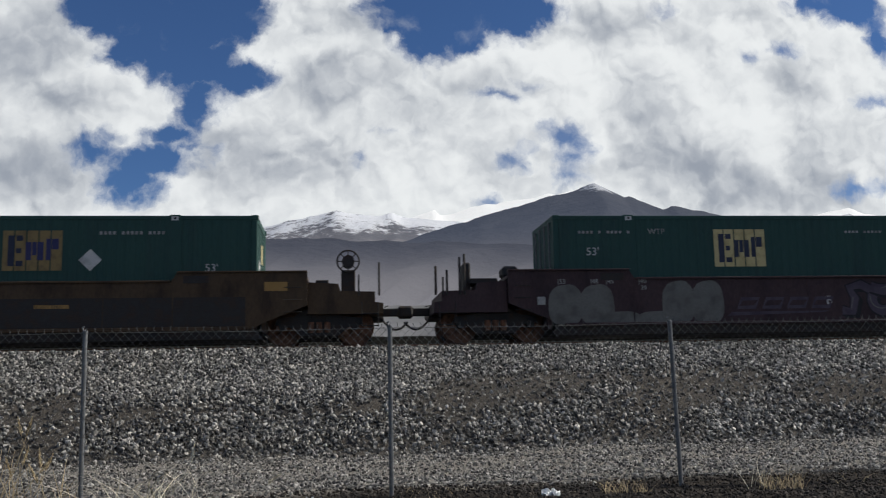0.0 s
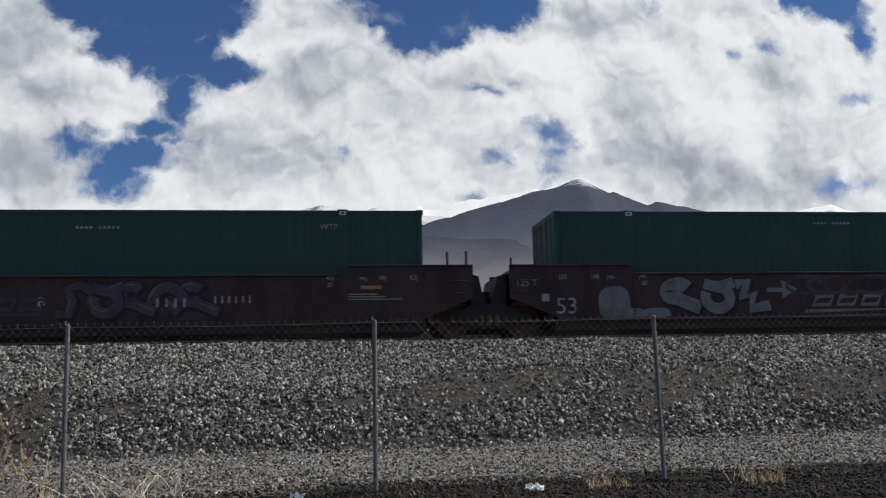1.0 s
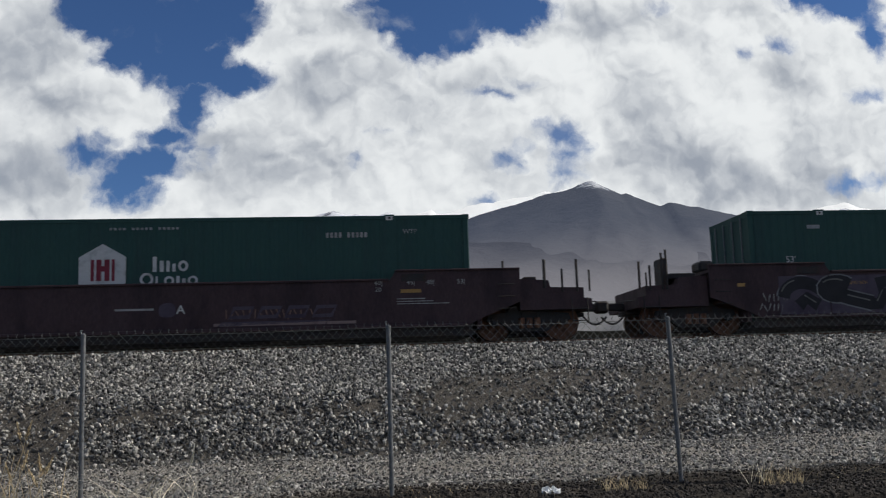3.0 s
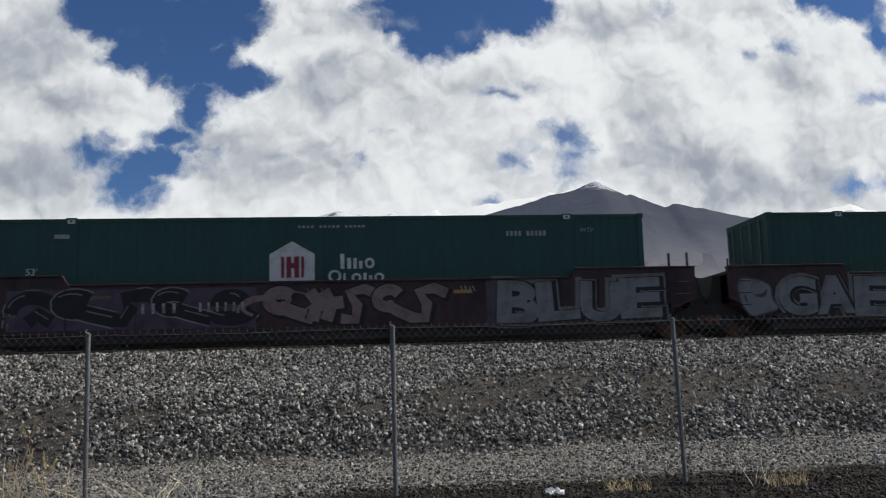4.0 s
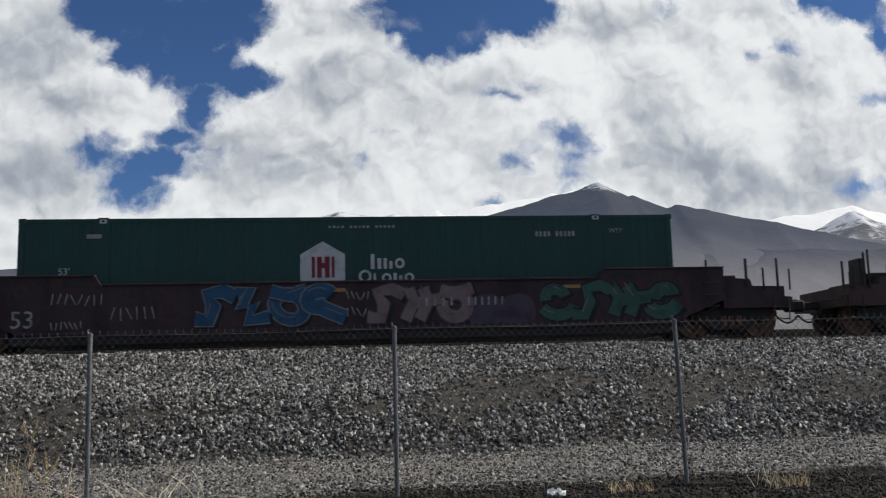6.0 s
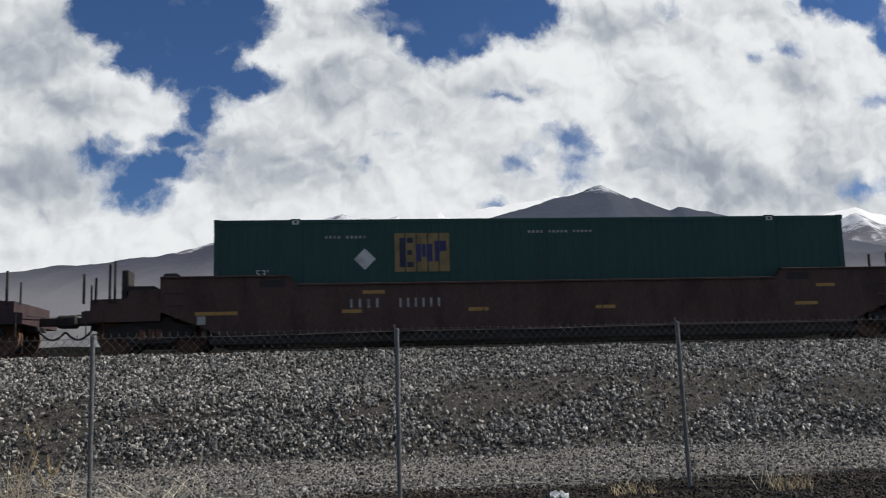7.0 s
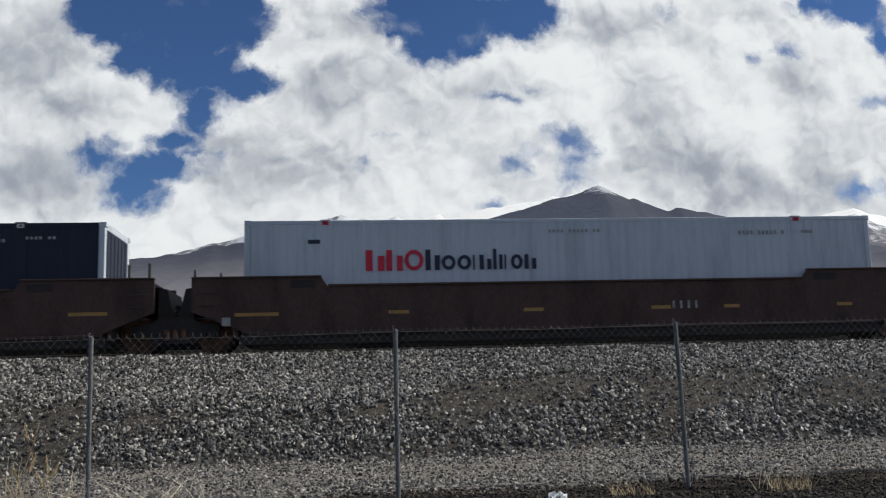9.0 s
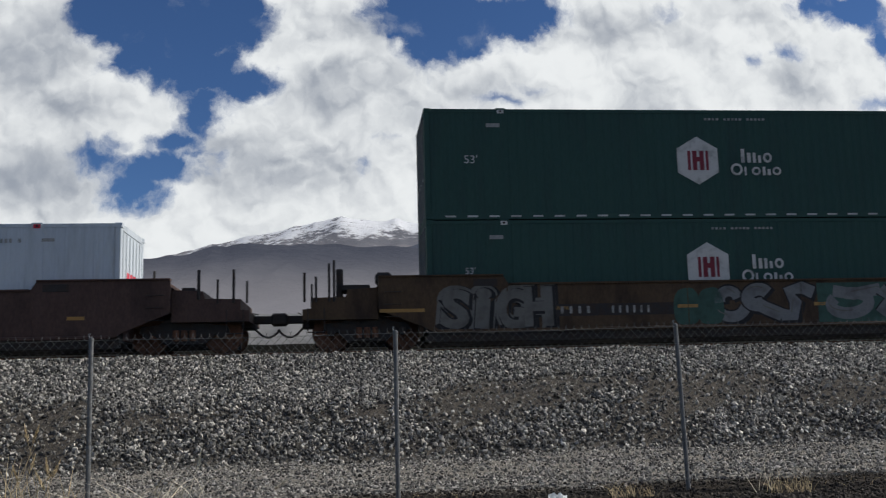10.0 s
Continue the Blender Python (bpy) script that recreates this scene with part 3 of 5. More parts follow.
# ---- weeds and litter ----


def blades(name, label, x, y, count, tall, spread, mat, seed, droop=0.5, plumes=0, width=0.004):
    """A clump of dry stems, each a bent tapering ribbon with thickness; some carry feathery heads."""
    rng = random.Random(seed)
    bm = bmesh.new()
    ground = bank(x, y)
    for k in range(count):
        a = rng.uniform(0, 6.283)
        d = spread * math.sqrt(rng.random())
        p = Vector((x + d * math.cos(a), y + 0.6 * d * math.sin(a), 0))
        p.z = bank(p.x, p.y) - 0.02
        h = tall * rng.uniform(0.45, 1.0)
        lean = Vector((rng.gauss(0, 0.35) - 0.05, rng.gauss(0, 0.25), 1)).normalized()
        fall = Vector((rng.gauss(0, 1), rng.gauss(0, 0.6), 0)) * droop
        last = None
        segs = 5
        tipped = k < plumes
        for s in range(segs + 1):
            f = s / segs
            q = p + lean * h * f + fall * h * f * f * 0.6
            q.z -= droop * h * f * f * 0.35
            w = width * (1.1 - 0.8 * f)
            ring = [bm.verts.new(q + Vector((w, 0, 0))), bm.verts.new(q + Vector((-w * 0.5, w * 0.8, 0))), bm.verts.new(q + Vector((-w * 0.5, -w * 0.8, 0)))]
            if last:
                for i in range(3):
                    bm.faces.new((last[i], last[(i + 1) % 3], ring[(i + 1) % 3], ring[i]))
            last = ring
        if tipped:
            way = (lean + fall * 0.8).normalized()
            for j in range(130):
                f = rng.random()
                c = q + way * (0.17 * f - 0.02)
                out = Vector((rng.gauss(0, 1), rng.gauss(0, 1), rng.gauss(0.4, 0.7))).normalized()
                e = c + out * 0.034 * (1.15 - f) + way * 0.04
                m = Vector((rng.gauss(0, 1), rng.gauss(0, 1), 0)).normalized() * 0.003
                bm.faces.new((bm.verts.new(c - m), bm.verts.new(c + m), bm.verts.new(e)))
    return tagged(new(name, mesh_of(bm, name, mat)), label, "weeds", kind="stuff")


def litter(x, y, size, flat, seed, label):
    """A crumpled sheet: a folded, thickened grid."""
    rng = random.Random(seed)
    bm = bmesh.new()
    bmesh.ops.create_grid(bm, x_segments=9, y_segments=7, size=0.5)
    for v in bm.verts:
        c = v.co
        n = noise.fractal(Vector((c.x * 4 + seed, c.y * 4, 0)), 0.8, 2.0, 4)
        v.co = Vector((c.x * size, c.y * size * 0.55, size * (0.16 + 0.28 * n + 0.18 * abs(math.sin(5 * c.x + seed)) * (1 - flat))))
    bm.normal_update()
    bmesh.ops.solidify(bm, geom=bm.faces[:], thickness=0.004)
    ob = new("litter", mesh_of(bm, "litter", PAPER))
    ob.matrix_basis = pose(x, y, bank(x, y), 25, 0, -12)
    return tagged(ob, label, "litter")


# ---- the train ----
LONG, WIDE, HIGH = 16.154, 2.59, 2.896
movers = []   # (thing, start position, height)
wheels = []   # (wheelset, its place on the wagon)


def ribbed(x0, x1, z0, z1, y, depth, pitch=0.226, facing=-1):
    """A corrugated steel sheet along x: trapezoid ribs between z0 and z1."""
    bm = bmesh.new()
    xs = []
    x = x0
    while x < x1 - 0.01:
        for f, d in ((0.0, 0), (0.36, 0), (0.5, 1), (0.86, 1)):
            if x + f * pitch < x1:
                xs.append((x + f * pitch, d))
        x += pitch
    xs.append((x1, 0))
    rows = []
    for z in (z0, z1):
        rows.append([bm.verts.new((a, y - facing * depth * d, z)) for a, d in xs])
    for i in range(len(xs) - 1):
        bm.faces.new((rows[0][i], rows[0][i + 1], rows[1][i + 1], rows[1][i]) if facing < 0 else (rows[0][i + 1], rows[0][i], rows[1][i], rows[1][i + 1]))
    bm.normal_update()
    bmesh.ops.solidify(bm, geom=bm.faces[:], thickness=0.003)
    return bm


def strokes(name, x, y, z, widths, height, mat, parent, gap=0.08, low=(), rings=()):
    """A word as plain shapes: a ring or two upright bars for every character."""
    for i, w in enumerate(widths):
        h = height * (0.72 if i in low else 1.0)
        s = w * 0.36
        if i in rings:
            bm = bmesh.new()
            n, cx, cz = 20, x + w / 2, z + h / 2
            outer = [(cx + w / 2 * math.cos(6.28318 * k / n), cz + h / 2 * math.sin(6.28318 * k / n)) for k in range(n)]
            t = min(0.13 * height + 0.06 * w, 0.34 * w)
            inner = [(cx + (w / 2 - t) * math.cos(6.28318 * k / n), cz + (h / 2 - t) * math.sin(6.28318 * k / n)) for k in range(n)]
            bm = band(outer, inner, y - 0.012, y - 0.006)
        else:
            bm = a_box(x, x + s, y - 0.012, y - 0.006, z, z + h)
            if w > 0.2:
                box(bm, x + w - s, x + w, y - 0.012, y - 0.006, z, z + h * 0.72)
        part(name, bm, mat, parent)
        x += w + gap


def plain_bar(name, x0, x1, z0, z1, y, mat, parent, label="", lift=0.005):
    return part(name, a_box(x0, x1, y - lift, y - lift + 0.004, z0, z1), mat, parent, label)


def container(paint, label, logo, ends, doors, extra=()):
    """A 53-foot container; origin in the middle of its underside. logo: 'panel', 'hexagon', 'words', 'diamond'."""
    c = thing("container", label, "container", "containers on the train")
    h, w = LONG / 2, WIDE / 2
    near = -w
    steel = paint
    part("side_wall", ribbed(-h + 0.16, h - 0.16, 0.16, HIGH - 0.10, near + 0.010, 0.012), steel, c)
    part("side_wall", ribbed(-h + 0.16, h - 0.16, 0.16, HIGH - 0.10, w - 0.010, 0.012, facing=1), steel, c)
    for y in (near, w - 0.11):
        part("bottom_rail", a_box(-h + 0.15, h - 0.15, y, y + 0.11, 0.0, 0.16, 0.008), steel, c)
        part("top_rail", a_box(-h + 0.15, h - 0.15, y + 0.004, y + 0.09, HIGH - 0.11, HIGH - 0.012, 0.008), steel, c)
    for x in (-h, h - 0.15):
        for y in (near, w - 0.16):
            part("corner_post", a_box(x, x + 0.15, y, y + 0.16, 0.12, HIGH - 0.12, 0.012), ends, c)
            for z in (0, HIGH - 0.12):
                part("corner_casting", a_box(x - 0.003, x + 0.175, y - 0.004, y + 0.165, z, z + 0.122, 0.01), ends, c)
    # lifting posts at the forty-foot points
    for x in (-6.096, 6.096):
        for y in (near + 0.002, w - 0.052):
            lift = part("lifting_post", a_box(x - 0.16, x + 0.16, y, y + 0.05, 0.15, HIGH - 0.1, 0.006), steel, c)
            part("lifting_casting", a_box(x - 0.13, x + 0.13, y - 0.006, y + 0.12, HIGH - 0.125, HIGH + 0.012, 0.01), steel, lift)
            if y < 0:
                part("lifting_mark", a_box(x - 0.085, x + 0.085, y - 0.008, y - 0.003, HIGH - 0.13, HIGH - 0.03), PAINT_WHITE if logo != "words" else PAINT_RED, lift, "white square at the lifting point" if logo != "words" else "red square at the lifting point")
                part("lifting_slot", a_box(x - 0.03, x + 0.03, y - 0.011, y - 0.007, HIGH - 0.10, HIGH - 0.05), BLACK, lift)
    bm = ribbed(-h + 0.1, h - 0.1, -w + 0.06, w - 0.06, 0, 0.02, 0.4)
    bmesh.ops.rotate(bm, verts=bm.verts, matrix=Matrix.Rotation(radians(-90), 3, "X"))
    bmesh.ops.translate(bm, verts=bm.verts, vec=(0, 0, HIGH - 0.05))
    part("roof", bm, steel, c)
    part("floor", a_box(-h + 0.05, h - 0.05, -w + 0.08, w - 0.08, 0.03, 0.14), BLACK, c)
    # plain end: three broad ribs between headers
    for end in (-1, 1):
        x = end * (h - 0.02)
        if end == doors:
            for k, (y0, y1) in enumerate(((-w + 0.16, -0.01), (0.01, w - 0.16))):
                leaf = part("door", a_box(min(x, x - end * 0.05), max(x, x - end * 0.05), y0, y1, 0.18, HIGH - 0.16, 0.006), steel, c)
                for r in (0.25, 0.75):
                    y = y0 + (y1 - y0) * r
                    part("lock_rod", rod(bmesh.new(), (x + end * 0.035, y, 0.1), (x + end * 0.035, y, HIGH - 0.12), 0.02, 8), ZINC, leaf, "galvanised lock rod")
                    part("lock_handle", a_box(min(x + end * 0.03, x + end * 0.05), max(x + end * 0.03, x + end * 0.05), y - 0.28, y + 0.02, 1.05, 1.10), ZINC, leaf)
        else:
            part("end_wall", a_box(min(x, x - end * 0.04), max(x, x - end * 0.04), -w + 0.15, w - 0.15, 0.12, HIGH - 0.1), steel, c)
            for k in range(6):
                y = -w + 0.36 + k * 0.376
                part("end_rib", a_box(min(x, x + end * 0.022), max(x, x + end * 0.022), y - 0.10, y + 0.10, 0.2, HIGH - 0.2, 0.01), steel, c)
        part("header", a_box(min(x, x + end * 0.018), max(x, x + end * 0.018), -w + 0.15, w - 0.15, HIGH - 0.17, HIGH - 0.01), ends, c)
        part("door_sill", a_box(min(x, x + end * 0.018), max(x, x + end * 0.018), -w + 0.15, w - 0.15, 0.0, 0.17), ends, c)
        if logo == "panel" and end == 1:
            plain = a_box(x + 0.024, x + 0.03, -0.20, 0.26, 1.84, 2.32)
            part("end_panel", plain, PAINT_CREAM, c, "small yellow panel on the end")
            bm = bmesh.new()
            box(bm, 0.024, 0.03, -0.16, 0.16, -0.16, 0.16)
            part("end_diamond", bm, PAINT_WHITE, c, "white diamond label on the end", Matrix.Translation((x, -0.66, 1.64)) @ Matrix.Rotation(radians(45), 4, "X"))
    if logo == "words":
        for k in range(3):
            part("end_mark", a_box(h + 0.004, h + 0.008, -0.62 + 0.36 * k, -0.36 + 0.36 * k, 1.05, 1.75), PAINT_RED, c, "red marking on the end")
    if logo == "hexagon":
        pts = [(0.22 * math.sin(radians(60 * k)), 0.24 * math.cos(radians(60 * k))) for k in range(6)]
        part("end_badge", slab(bmesh.new(), pts, -0.004, 0.0), PAINT_WHITE, c, "small white hexagon on the end", Matrix.Translation((h + 0.006, -0.80, 1.75)) @ Matrix.Rotation(radians(90), 4, "Z"))
        for k in range(2):
            part("end_mark", a_box(h + 0.004, h + 0.008, -0.30, 0.35 - 0.1 * k, 1.72 - 0.22 * k, 1.84 - 0.22 * k), PAINT_WHITE, c)
    front = near - 0.001
    for kind, *v in extra:
        if kind == "text":
            text, size, x, z, mat = v
            written("marking", text, size, x, front - 0.003, z, mat, c)
        elif kind == "bar":
            x0, x1, z0, z1, mat = v
            if x1 - x0 > 0.5 and mat is PAINT_GREY:
                row, x, k = bmesh.new(), x0, 0
                while x < x1 - 0.05:
                    if k % 6 != 4:
                        box(row, x, x + 0.065, front - 0.005, front - 0.001, z0, z1)
                    x, k = x + 0.105, k + 1
                tagged(part("marking_bar", row, mat, c), kind="stuff")
            else:
                plain_bar("marking_bar", x0, x1, z0, z1, front, mat, c)
        elif kind == "panel":
            x, ground, tint = v
            for k in range(5):
                plain_bar("logo_panel", x + 0.28 * k + 0.02, x + 0.28 * k + 0.27, 1.55, 2.52, front, ground, c, "yellow logo panel")
            plain_bar("logo_panel", x + 0.02, x + 1.42, 1.56, 2.51, near + 0.03, ground, c, "yellow logo panel")
            for x0, wd, z0, z1, ink in ((0.14, 0.15, 1.66, 2.40, PAINT_INK), (0.33, 0.15, 2.27, 2.40, PAINT_INK), (0.33, 0.12, 1.97, 2.09, PAINT_INK), (0.33, 0.16, 1.66, 1.79, PAINT_INK),
                                        (0.55, 0.13, 1.80, 2.24, tint), (0.70, 0.10, 1.92, 2.24, tint), (0.82, 0.14, 1.80, 2.24, tint), (1.02, 0.11, 1.80, 2.32, tint), (1.15, 0.16, 2.06, 2.32, tint)):
                part("logo_block", a_box(x + x0, x + x0 + wd, front - 0.010, front - 0.006, z0, z1), ink, c)
        elif kind == "placard":
            x, z = v
            bm = a_box(-0.19, 0.19, -0.004, 0.0, -0.19, 0.19, 0.0)
            part("placard", bm, PAINT_GREY if logo == "diamond" else PAINT_WHITE, c, "pale diamond placard", Matrix.Translation((x, front - 0.002, z)) @ Matrix.Rotation(radians(45), 4, "Y"))
        elif kind == "hexagon":
            x, z = v
            pts = [(x + 0.66 * math.sin(radians(60 * k)) * 0.96, z + 0.64 * math.cos(radians(60 * k))) for k in range(6)]
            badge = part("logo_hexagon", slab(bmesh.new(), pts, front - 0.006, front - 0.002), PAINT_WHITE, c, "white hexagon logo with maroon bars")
            for a, b, lo, hi in ((-0.27, -0.19, -0.26, 0.26), (-0.14, -0.02, -0.26, 0.26), (0.05, 0.17, -0.26, 0.26), (0.22, 0.29, -0.26, 0.26), (-0.02, 0.05, -0.03, 0.10)):
                part("logo_stroke", a_box(x + a, x + b, front - 0.010, front - 0.006, z + lo, z + hi), PAINT_MAROON, badge)
            strokes("logo_word", x + 1.18, front, z - 0.06, (0.26, 0.22, 0.24), 0.37, PAINT_WHITE, c, 0.06, (1, 2), (2,))
            strokes("logo_word", x + 0.88, front, z - 0.40, (0.32, 0.15, 0.24, 0.22, 0.24), 0.32, PAINT_WHITE, c, 0.05, (1, 2, 3, 4), (0, 2, 4))
        elif kind == "words":
            x, z = v
            strokes("logo_word", x, front, z, (0.46, 0.41, 0.47), 0.52, PAINT_RED, c, 0.045, (), (2,))
            strokes("logo_word", x + 1.48, front, z, (0.36, 0.35, 0.35, 0.12, 0.30, 0.24, 0.12, 0.30, 0.30), 0.52, PAINT_INK, c, 0.045, (1, 2, 3, 4, 6, 7, 8), (1, 2, 7))
        elif kind == "square":
            x, z = v
            strokes("logo_word", x, front, z, (0.30, 0.34, 0.32, 0.30), 0.34, PAINT_GREY, c, 0.05)
            for k in range(4):
                bm = a_box(-0.24, -0.13, -0.006, -0.002, -0.24, 0.10)
                box(bm, -0.13, 0.08, -0.006, -0.002, -0.24, -0.14)
                part("logo_corner", bm, PAINT_GREY, c, "grey diamond logo", Matrix.Translation((x + 1.95, front, z + 0.17)) @ Matrix.Rotation(radians(45 + 90 * k), 4, "Y"))
        elif kind == "tape":
            for k in range(28):
                x = -h + 0.5 + 0.56 * k
                plain_bar("reflective_strip", x, x + 0.26, 0.055, 0.10, front, PAINT_WHITE, c)
    return c


ROUND = ((0, 0.2), (0.15, 0), (0.8, 0), (1, 0.25), (0.94, 0.8), (0.7, 1), (0.2, 0.94), (0, 0.7))


def soften(points, times=2):
    """Cut the corners of a closed outline."""
    for _ in range(times):
        out = []
        for (ax, az), (bx, bz) in zip(points, points[1:] + points[:1]):
            out += [(0.8 * ax + 0.2 * bx, 0.8 * az + 0.2 * bz), (0.2 * ax + 0.8 * bx, 0.2 * az + 0.8 * bz)]
        points = out
    return points


def shifted(points, d):
    """The outline moved outwards by d (it runs anticlockwise)."""
    out = []
    n = len(points)
    for i in range(n):
        (ax, az), (bx, bz) = points[i - 1], points[(i + 1) % n]
        tx, tz = bx - ax, bz - az
        long = math.hypot(tx, tz) or 1
        out.append((points[i][0] + tz / long * d, points[i][1] - tx / long * d))
    return out


def band(outer, inner, y0, y1):
    """A closed flat strip between two outlines."""
    bm = bmesh.new()
    rings = [[bm.verts.new((x, y, z)) for x, z in o] for o, y in ((outer, y0), (inner, y0), (outer, y1))]
    n = len(outer)
    for i in range(n):
        j = (i + 1) % n
        bm.faces.new((rings[0][i], rings[0][j], rings[1][j], rings[1][i]))
        bm.faces.new((rings[2][i], rings[2][j], rings[0][j], rings[0][i]))
    return bm


def scrawl(parent, x0, x1, z0, z1, y, fill, line, count, seed):
    """Sprayed fat shapes side by side: each a patch with a shadow behind and an outline in front."""
    rng = random.Random(seed)
    step = (x1 - x0) / count
    for i in range(count):
        if line:
            # an uneven slab of a shape with thrown-out corners
            n = rng.choice((8, 9, 10, 11))
            form = []
            for k in range(n):
                a = 6.28318 * (k + rng.uniform(-0.25, 0.25)) / n
                r = (abs(math.cos(a)) ** 5 + abs(math.sin(a)) ** 5) ** -0.2 * rng.choice((0.34, 0.42, 0.50, 0.56, 0.64))
                form.append((0.5 + r * math.cos(a), 0.5 + r * math.sin(a)))
        else:
            form = ROUND
        wide = step * 1.12
        left = x0 + step * i
        lean = 0 if not line else rng.uniform(-0.4, 0.4)

        def fit(points):
            return [(left + wide * (a + lean * (b - 0.5)), max(z0 - 0.03, min(z1 + 0.06, z0 + (z1 - z0) * b))) for a, b in points]
        pts = soften(fit(form), 1 if line else 2)
        depth = 0.0045 + 0.0018 * (i % 3)
        patch = part("sprayed_patch", slab(bmesh.new(), pts, y - depth, y - 0.0003), SPRAY[fill], parent)
        if not line:
            continue
        part("sprayed_outline", band(shifted(pts, 0.022), shifted(pts, -0.020), y - depth - 0.0016, y - 0.0006), SPRAY[line], patch)
        drop = [(px + 0.07, pz - 0.05) for px, pz in shifted(pts, 0.02)]
        part("sprayed_shadow", slab(bmesh.new(), drop, y - 0.0030 - 0.0003 * (i % 3), y - 0.0002), SPRAY["black"], patch)
        # curved inner strokes and a highlight
        for k in range(rng.choice((2, 3, 3, 4))):
            ax, az = rng.uniform(0.22, 0.78), rng.uniform(0.2, 0.8)
            turn, sweep, size, thick = rng.uniform(0, 6.28), rng.uniform(1.0, 3.4), rng.uniform(0.10, 0.26), rng.uniform(0.018, 0.05)
            outer = [(ax + (size + thick * math.sin(math.pi * q / 10)) * math.cos(turn + sweep * q / 10), az + (size + thick * math.sin(math.pi * q / 10)) * math.sin(turn + sweep * q / 10)) for q in range(11)]
            inner = [(ax + (size - thick * math.sin(math.pi * q / 10)) * math.cos(turn + sweep * q / 10), az + (size - thick * math.sin(math.pi * q / 10)) * math.sin(turn + sweep * q / 10)) for q in range(9, 0, -1)]
            part("sprayed_stroke", slab(bmesh.new(), fit(outer + inner), y - depth - 0.0010 - 0.0002 * k, y - depth + 0.0005), SPRAY[line if k < 2 or line == "silver" else "white"], patch)


def fat_letter(char, grow, wide, tall, base):
    """A swollen character of the built-in font as a thin mesh in x and z; base: the bounds to which it is fitted, or None for its own."""
    curve = bpy.data.curves.new("text", "FONT")
    curve.body, curve.size, curve.extrude, curve.resolution_u, curve.offset = char, 1.0, 0.001, 4, grow
    ob = new("text", curve)
    me = bpy.data.meshes.new_from_object(ob.evaluated_get(bpy.context.evaluated_depsgraph_get()))
    bpy.data.objects.remove(ob)
    if base is None:
        xs, zs = [v.co.x for v in me.vertices], [v.co.y for v in me.vertices]
        base = (min(xs), min(zs), max(xs) - min(xs), max(zs) - min(zs))
    for v in me.vertices:
        x, z, y = v.co
        v.co = ((x - base[0]) / base[2] * wide, y, (z - base[1]) / base[3] * tall)
    return me, base


def sprayed_word(parent, x0, x1, z0, z1, y, fill, line, text, seed):
    """A word in swollen, crowded sprayed letters: fill, dark outline, pale rim and a few drips of highlight."""
    rng = random.Random(seed)
    step = (x1 - x0) / len(text)
    for i, char in enumerate(text):
        wide, drop = step * (1.02 if char != "i" else 0.55), rng.uniform(0, 0.12)
        tall = z1 - z0 - drop
        tilt = Matrix.Rotation(radians(rng.uniform(-7, 7)), 4, "Y")
        at = Matrix.Translation((x0 + step * i + (0.2 * step if char == "i" else 0), y - 0.0075 - 0.0012 * (i % 2), z0 + drop * rng.random())) @ tilt
        me, base = fat_letter(char, 0.05, wide, tall, None)
        me.materials.clear()
        me.materials.append(SPRAY[fill])
        letter = part("sprayed_letter", me, None, parent, "", at)
        for name, grow, back, tint in (("sprayed_outline", 0.085, 0.0024, line), ("sprayed_rim", 0.125, 0.0042, "white"), ("sprayed_shadow", 0.15, 0.0056, "black")):
            rim, _ = fat_letter(char, grow, wide, tall, base)
            rim.materials.clear()
            rim.materials.append(SPRAY[tint])
            part(name, rim, None, letter, "", pose(0.04 if tint == "black" else 0, back, -0.03 if tint == "black" else 0))


def ribbon(bm, points, width, y):
    """A flat band of paint along a line in x and z, with a thin rim, blunt ends and swelling middle."""
    n = len(points)
    last = None
    for i in range(n):
        (ax, az), (bx, bz) = points[max(i - 1, 0)], points[min(i + 1, n - 1)]
        tx, tz = bx - ax, bz - az
        long = math.hypot(tx, tz) or 1
        w = width * 0.5
        x, z = points[i]
        px, pz = -tz / long * w, tx / long * w
        ring = [bm.verts.new((x + px, y, z + pz)), bm.verts.new((x - px, y, z - pz)), bm.verts.new((x - px, y + 0.0012, z - pz)), bm.verts.new((x + px, y + 0.0012, z + pz))]
        if last:
            for k in range(3):
                bm.faces.new((last[k], last[k + 1], ring[k + 1], ring[k]))
        last = ring
    return bm


def arc(cx, cz, rx, rz, a0, a1, n=14):
    return [(cx + rx * math.cos(a0 + (a1 - a0) * k / n), cz + rz * math.sin(a0 + (a1 - a0) * k / n)) for k in range(n + 1)]


# bent fat strokes, in a unit square, from which unreadable sprayed shapes are put together
FORMS = (
    (arc(0.5, 0.45, 0.40, 0.40, 2.6, 8.2, 18), [(0.1, 0.95), (0.55, 0.80), (1.1, 0.98)]),
    ([(-0.1, 0.1), (0.3, 0.05), (0.45, 0.5), (0.3, 0.9), (0.75, 1.0), (1.1, 0.8)],),
    (arc(0.3, 0.7, 0.34, 0.28, 0.5, 5.4, 12), [(0.25, 0.5), (0.6, 0.3), (1.15, 0.05)]),
    (arc(0.5, 0.2, 0.55, 0.75, 2.9, 0.3, 14), [(0.3, 0.05), (0.55, 0.35), (0.8, 0.05)]),
    ([(0.0, 0.9), (0.35, 1.0), (0.2, 0.45), (0.55, 0.55), (0.45, 0.05), (1.05, 0.15)],),
    (arc(0.55, 0.5, 0.5, 0.45, 3.6, 6.0, 10), arc(0.5, 0.6, 0.3, 0.3, 0.2, 3.4, 10)),
    ([(0.05, 0.0), (0.3, 0.6), (0.1, 1.0)], [(0.5, 0.0), (0.75, 0.55), (0.55, 1.0)], [(0.2, 0.5), (1.15, 0.62)]),
)


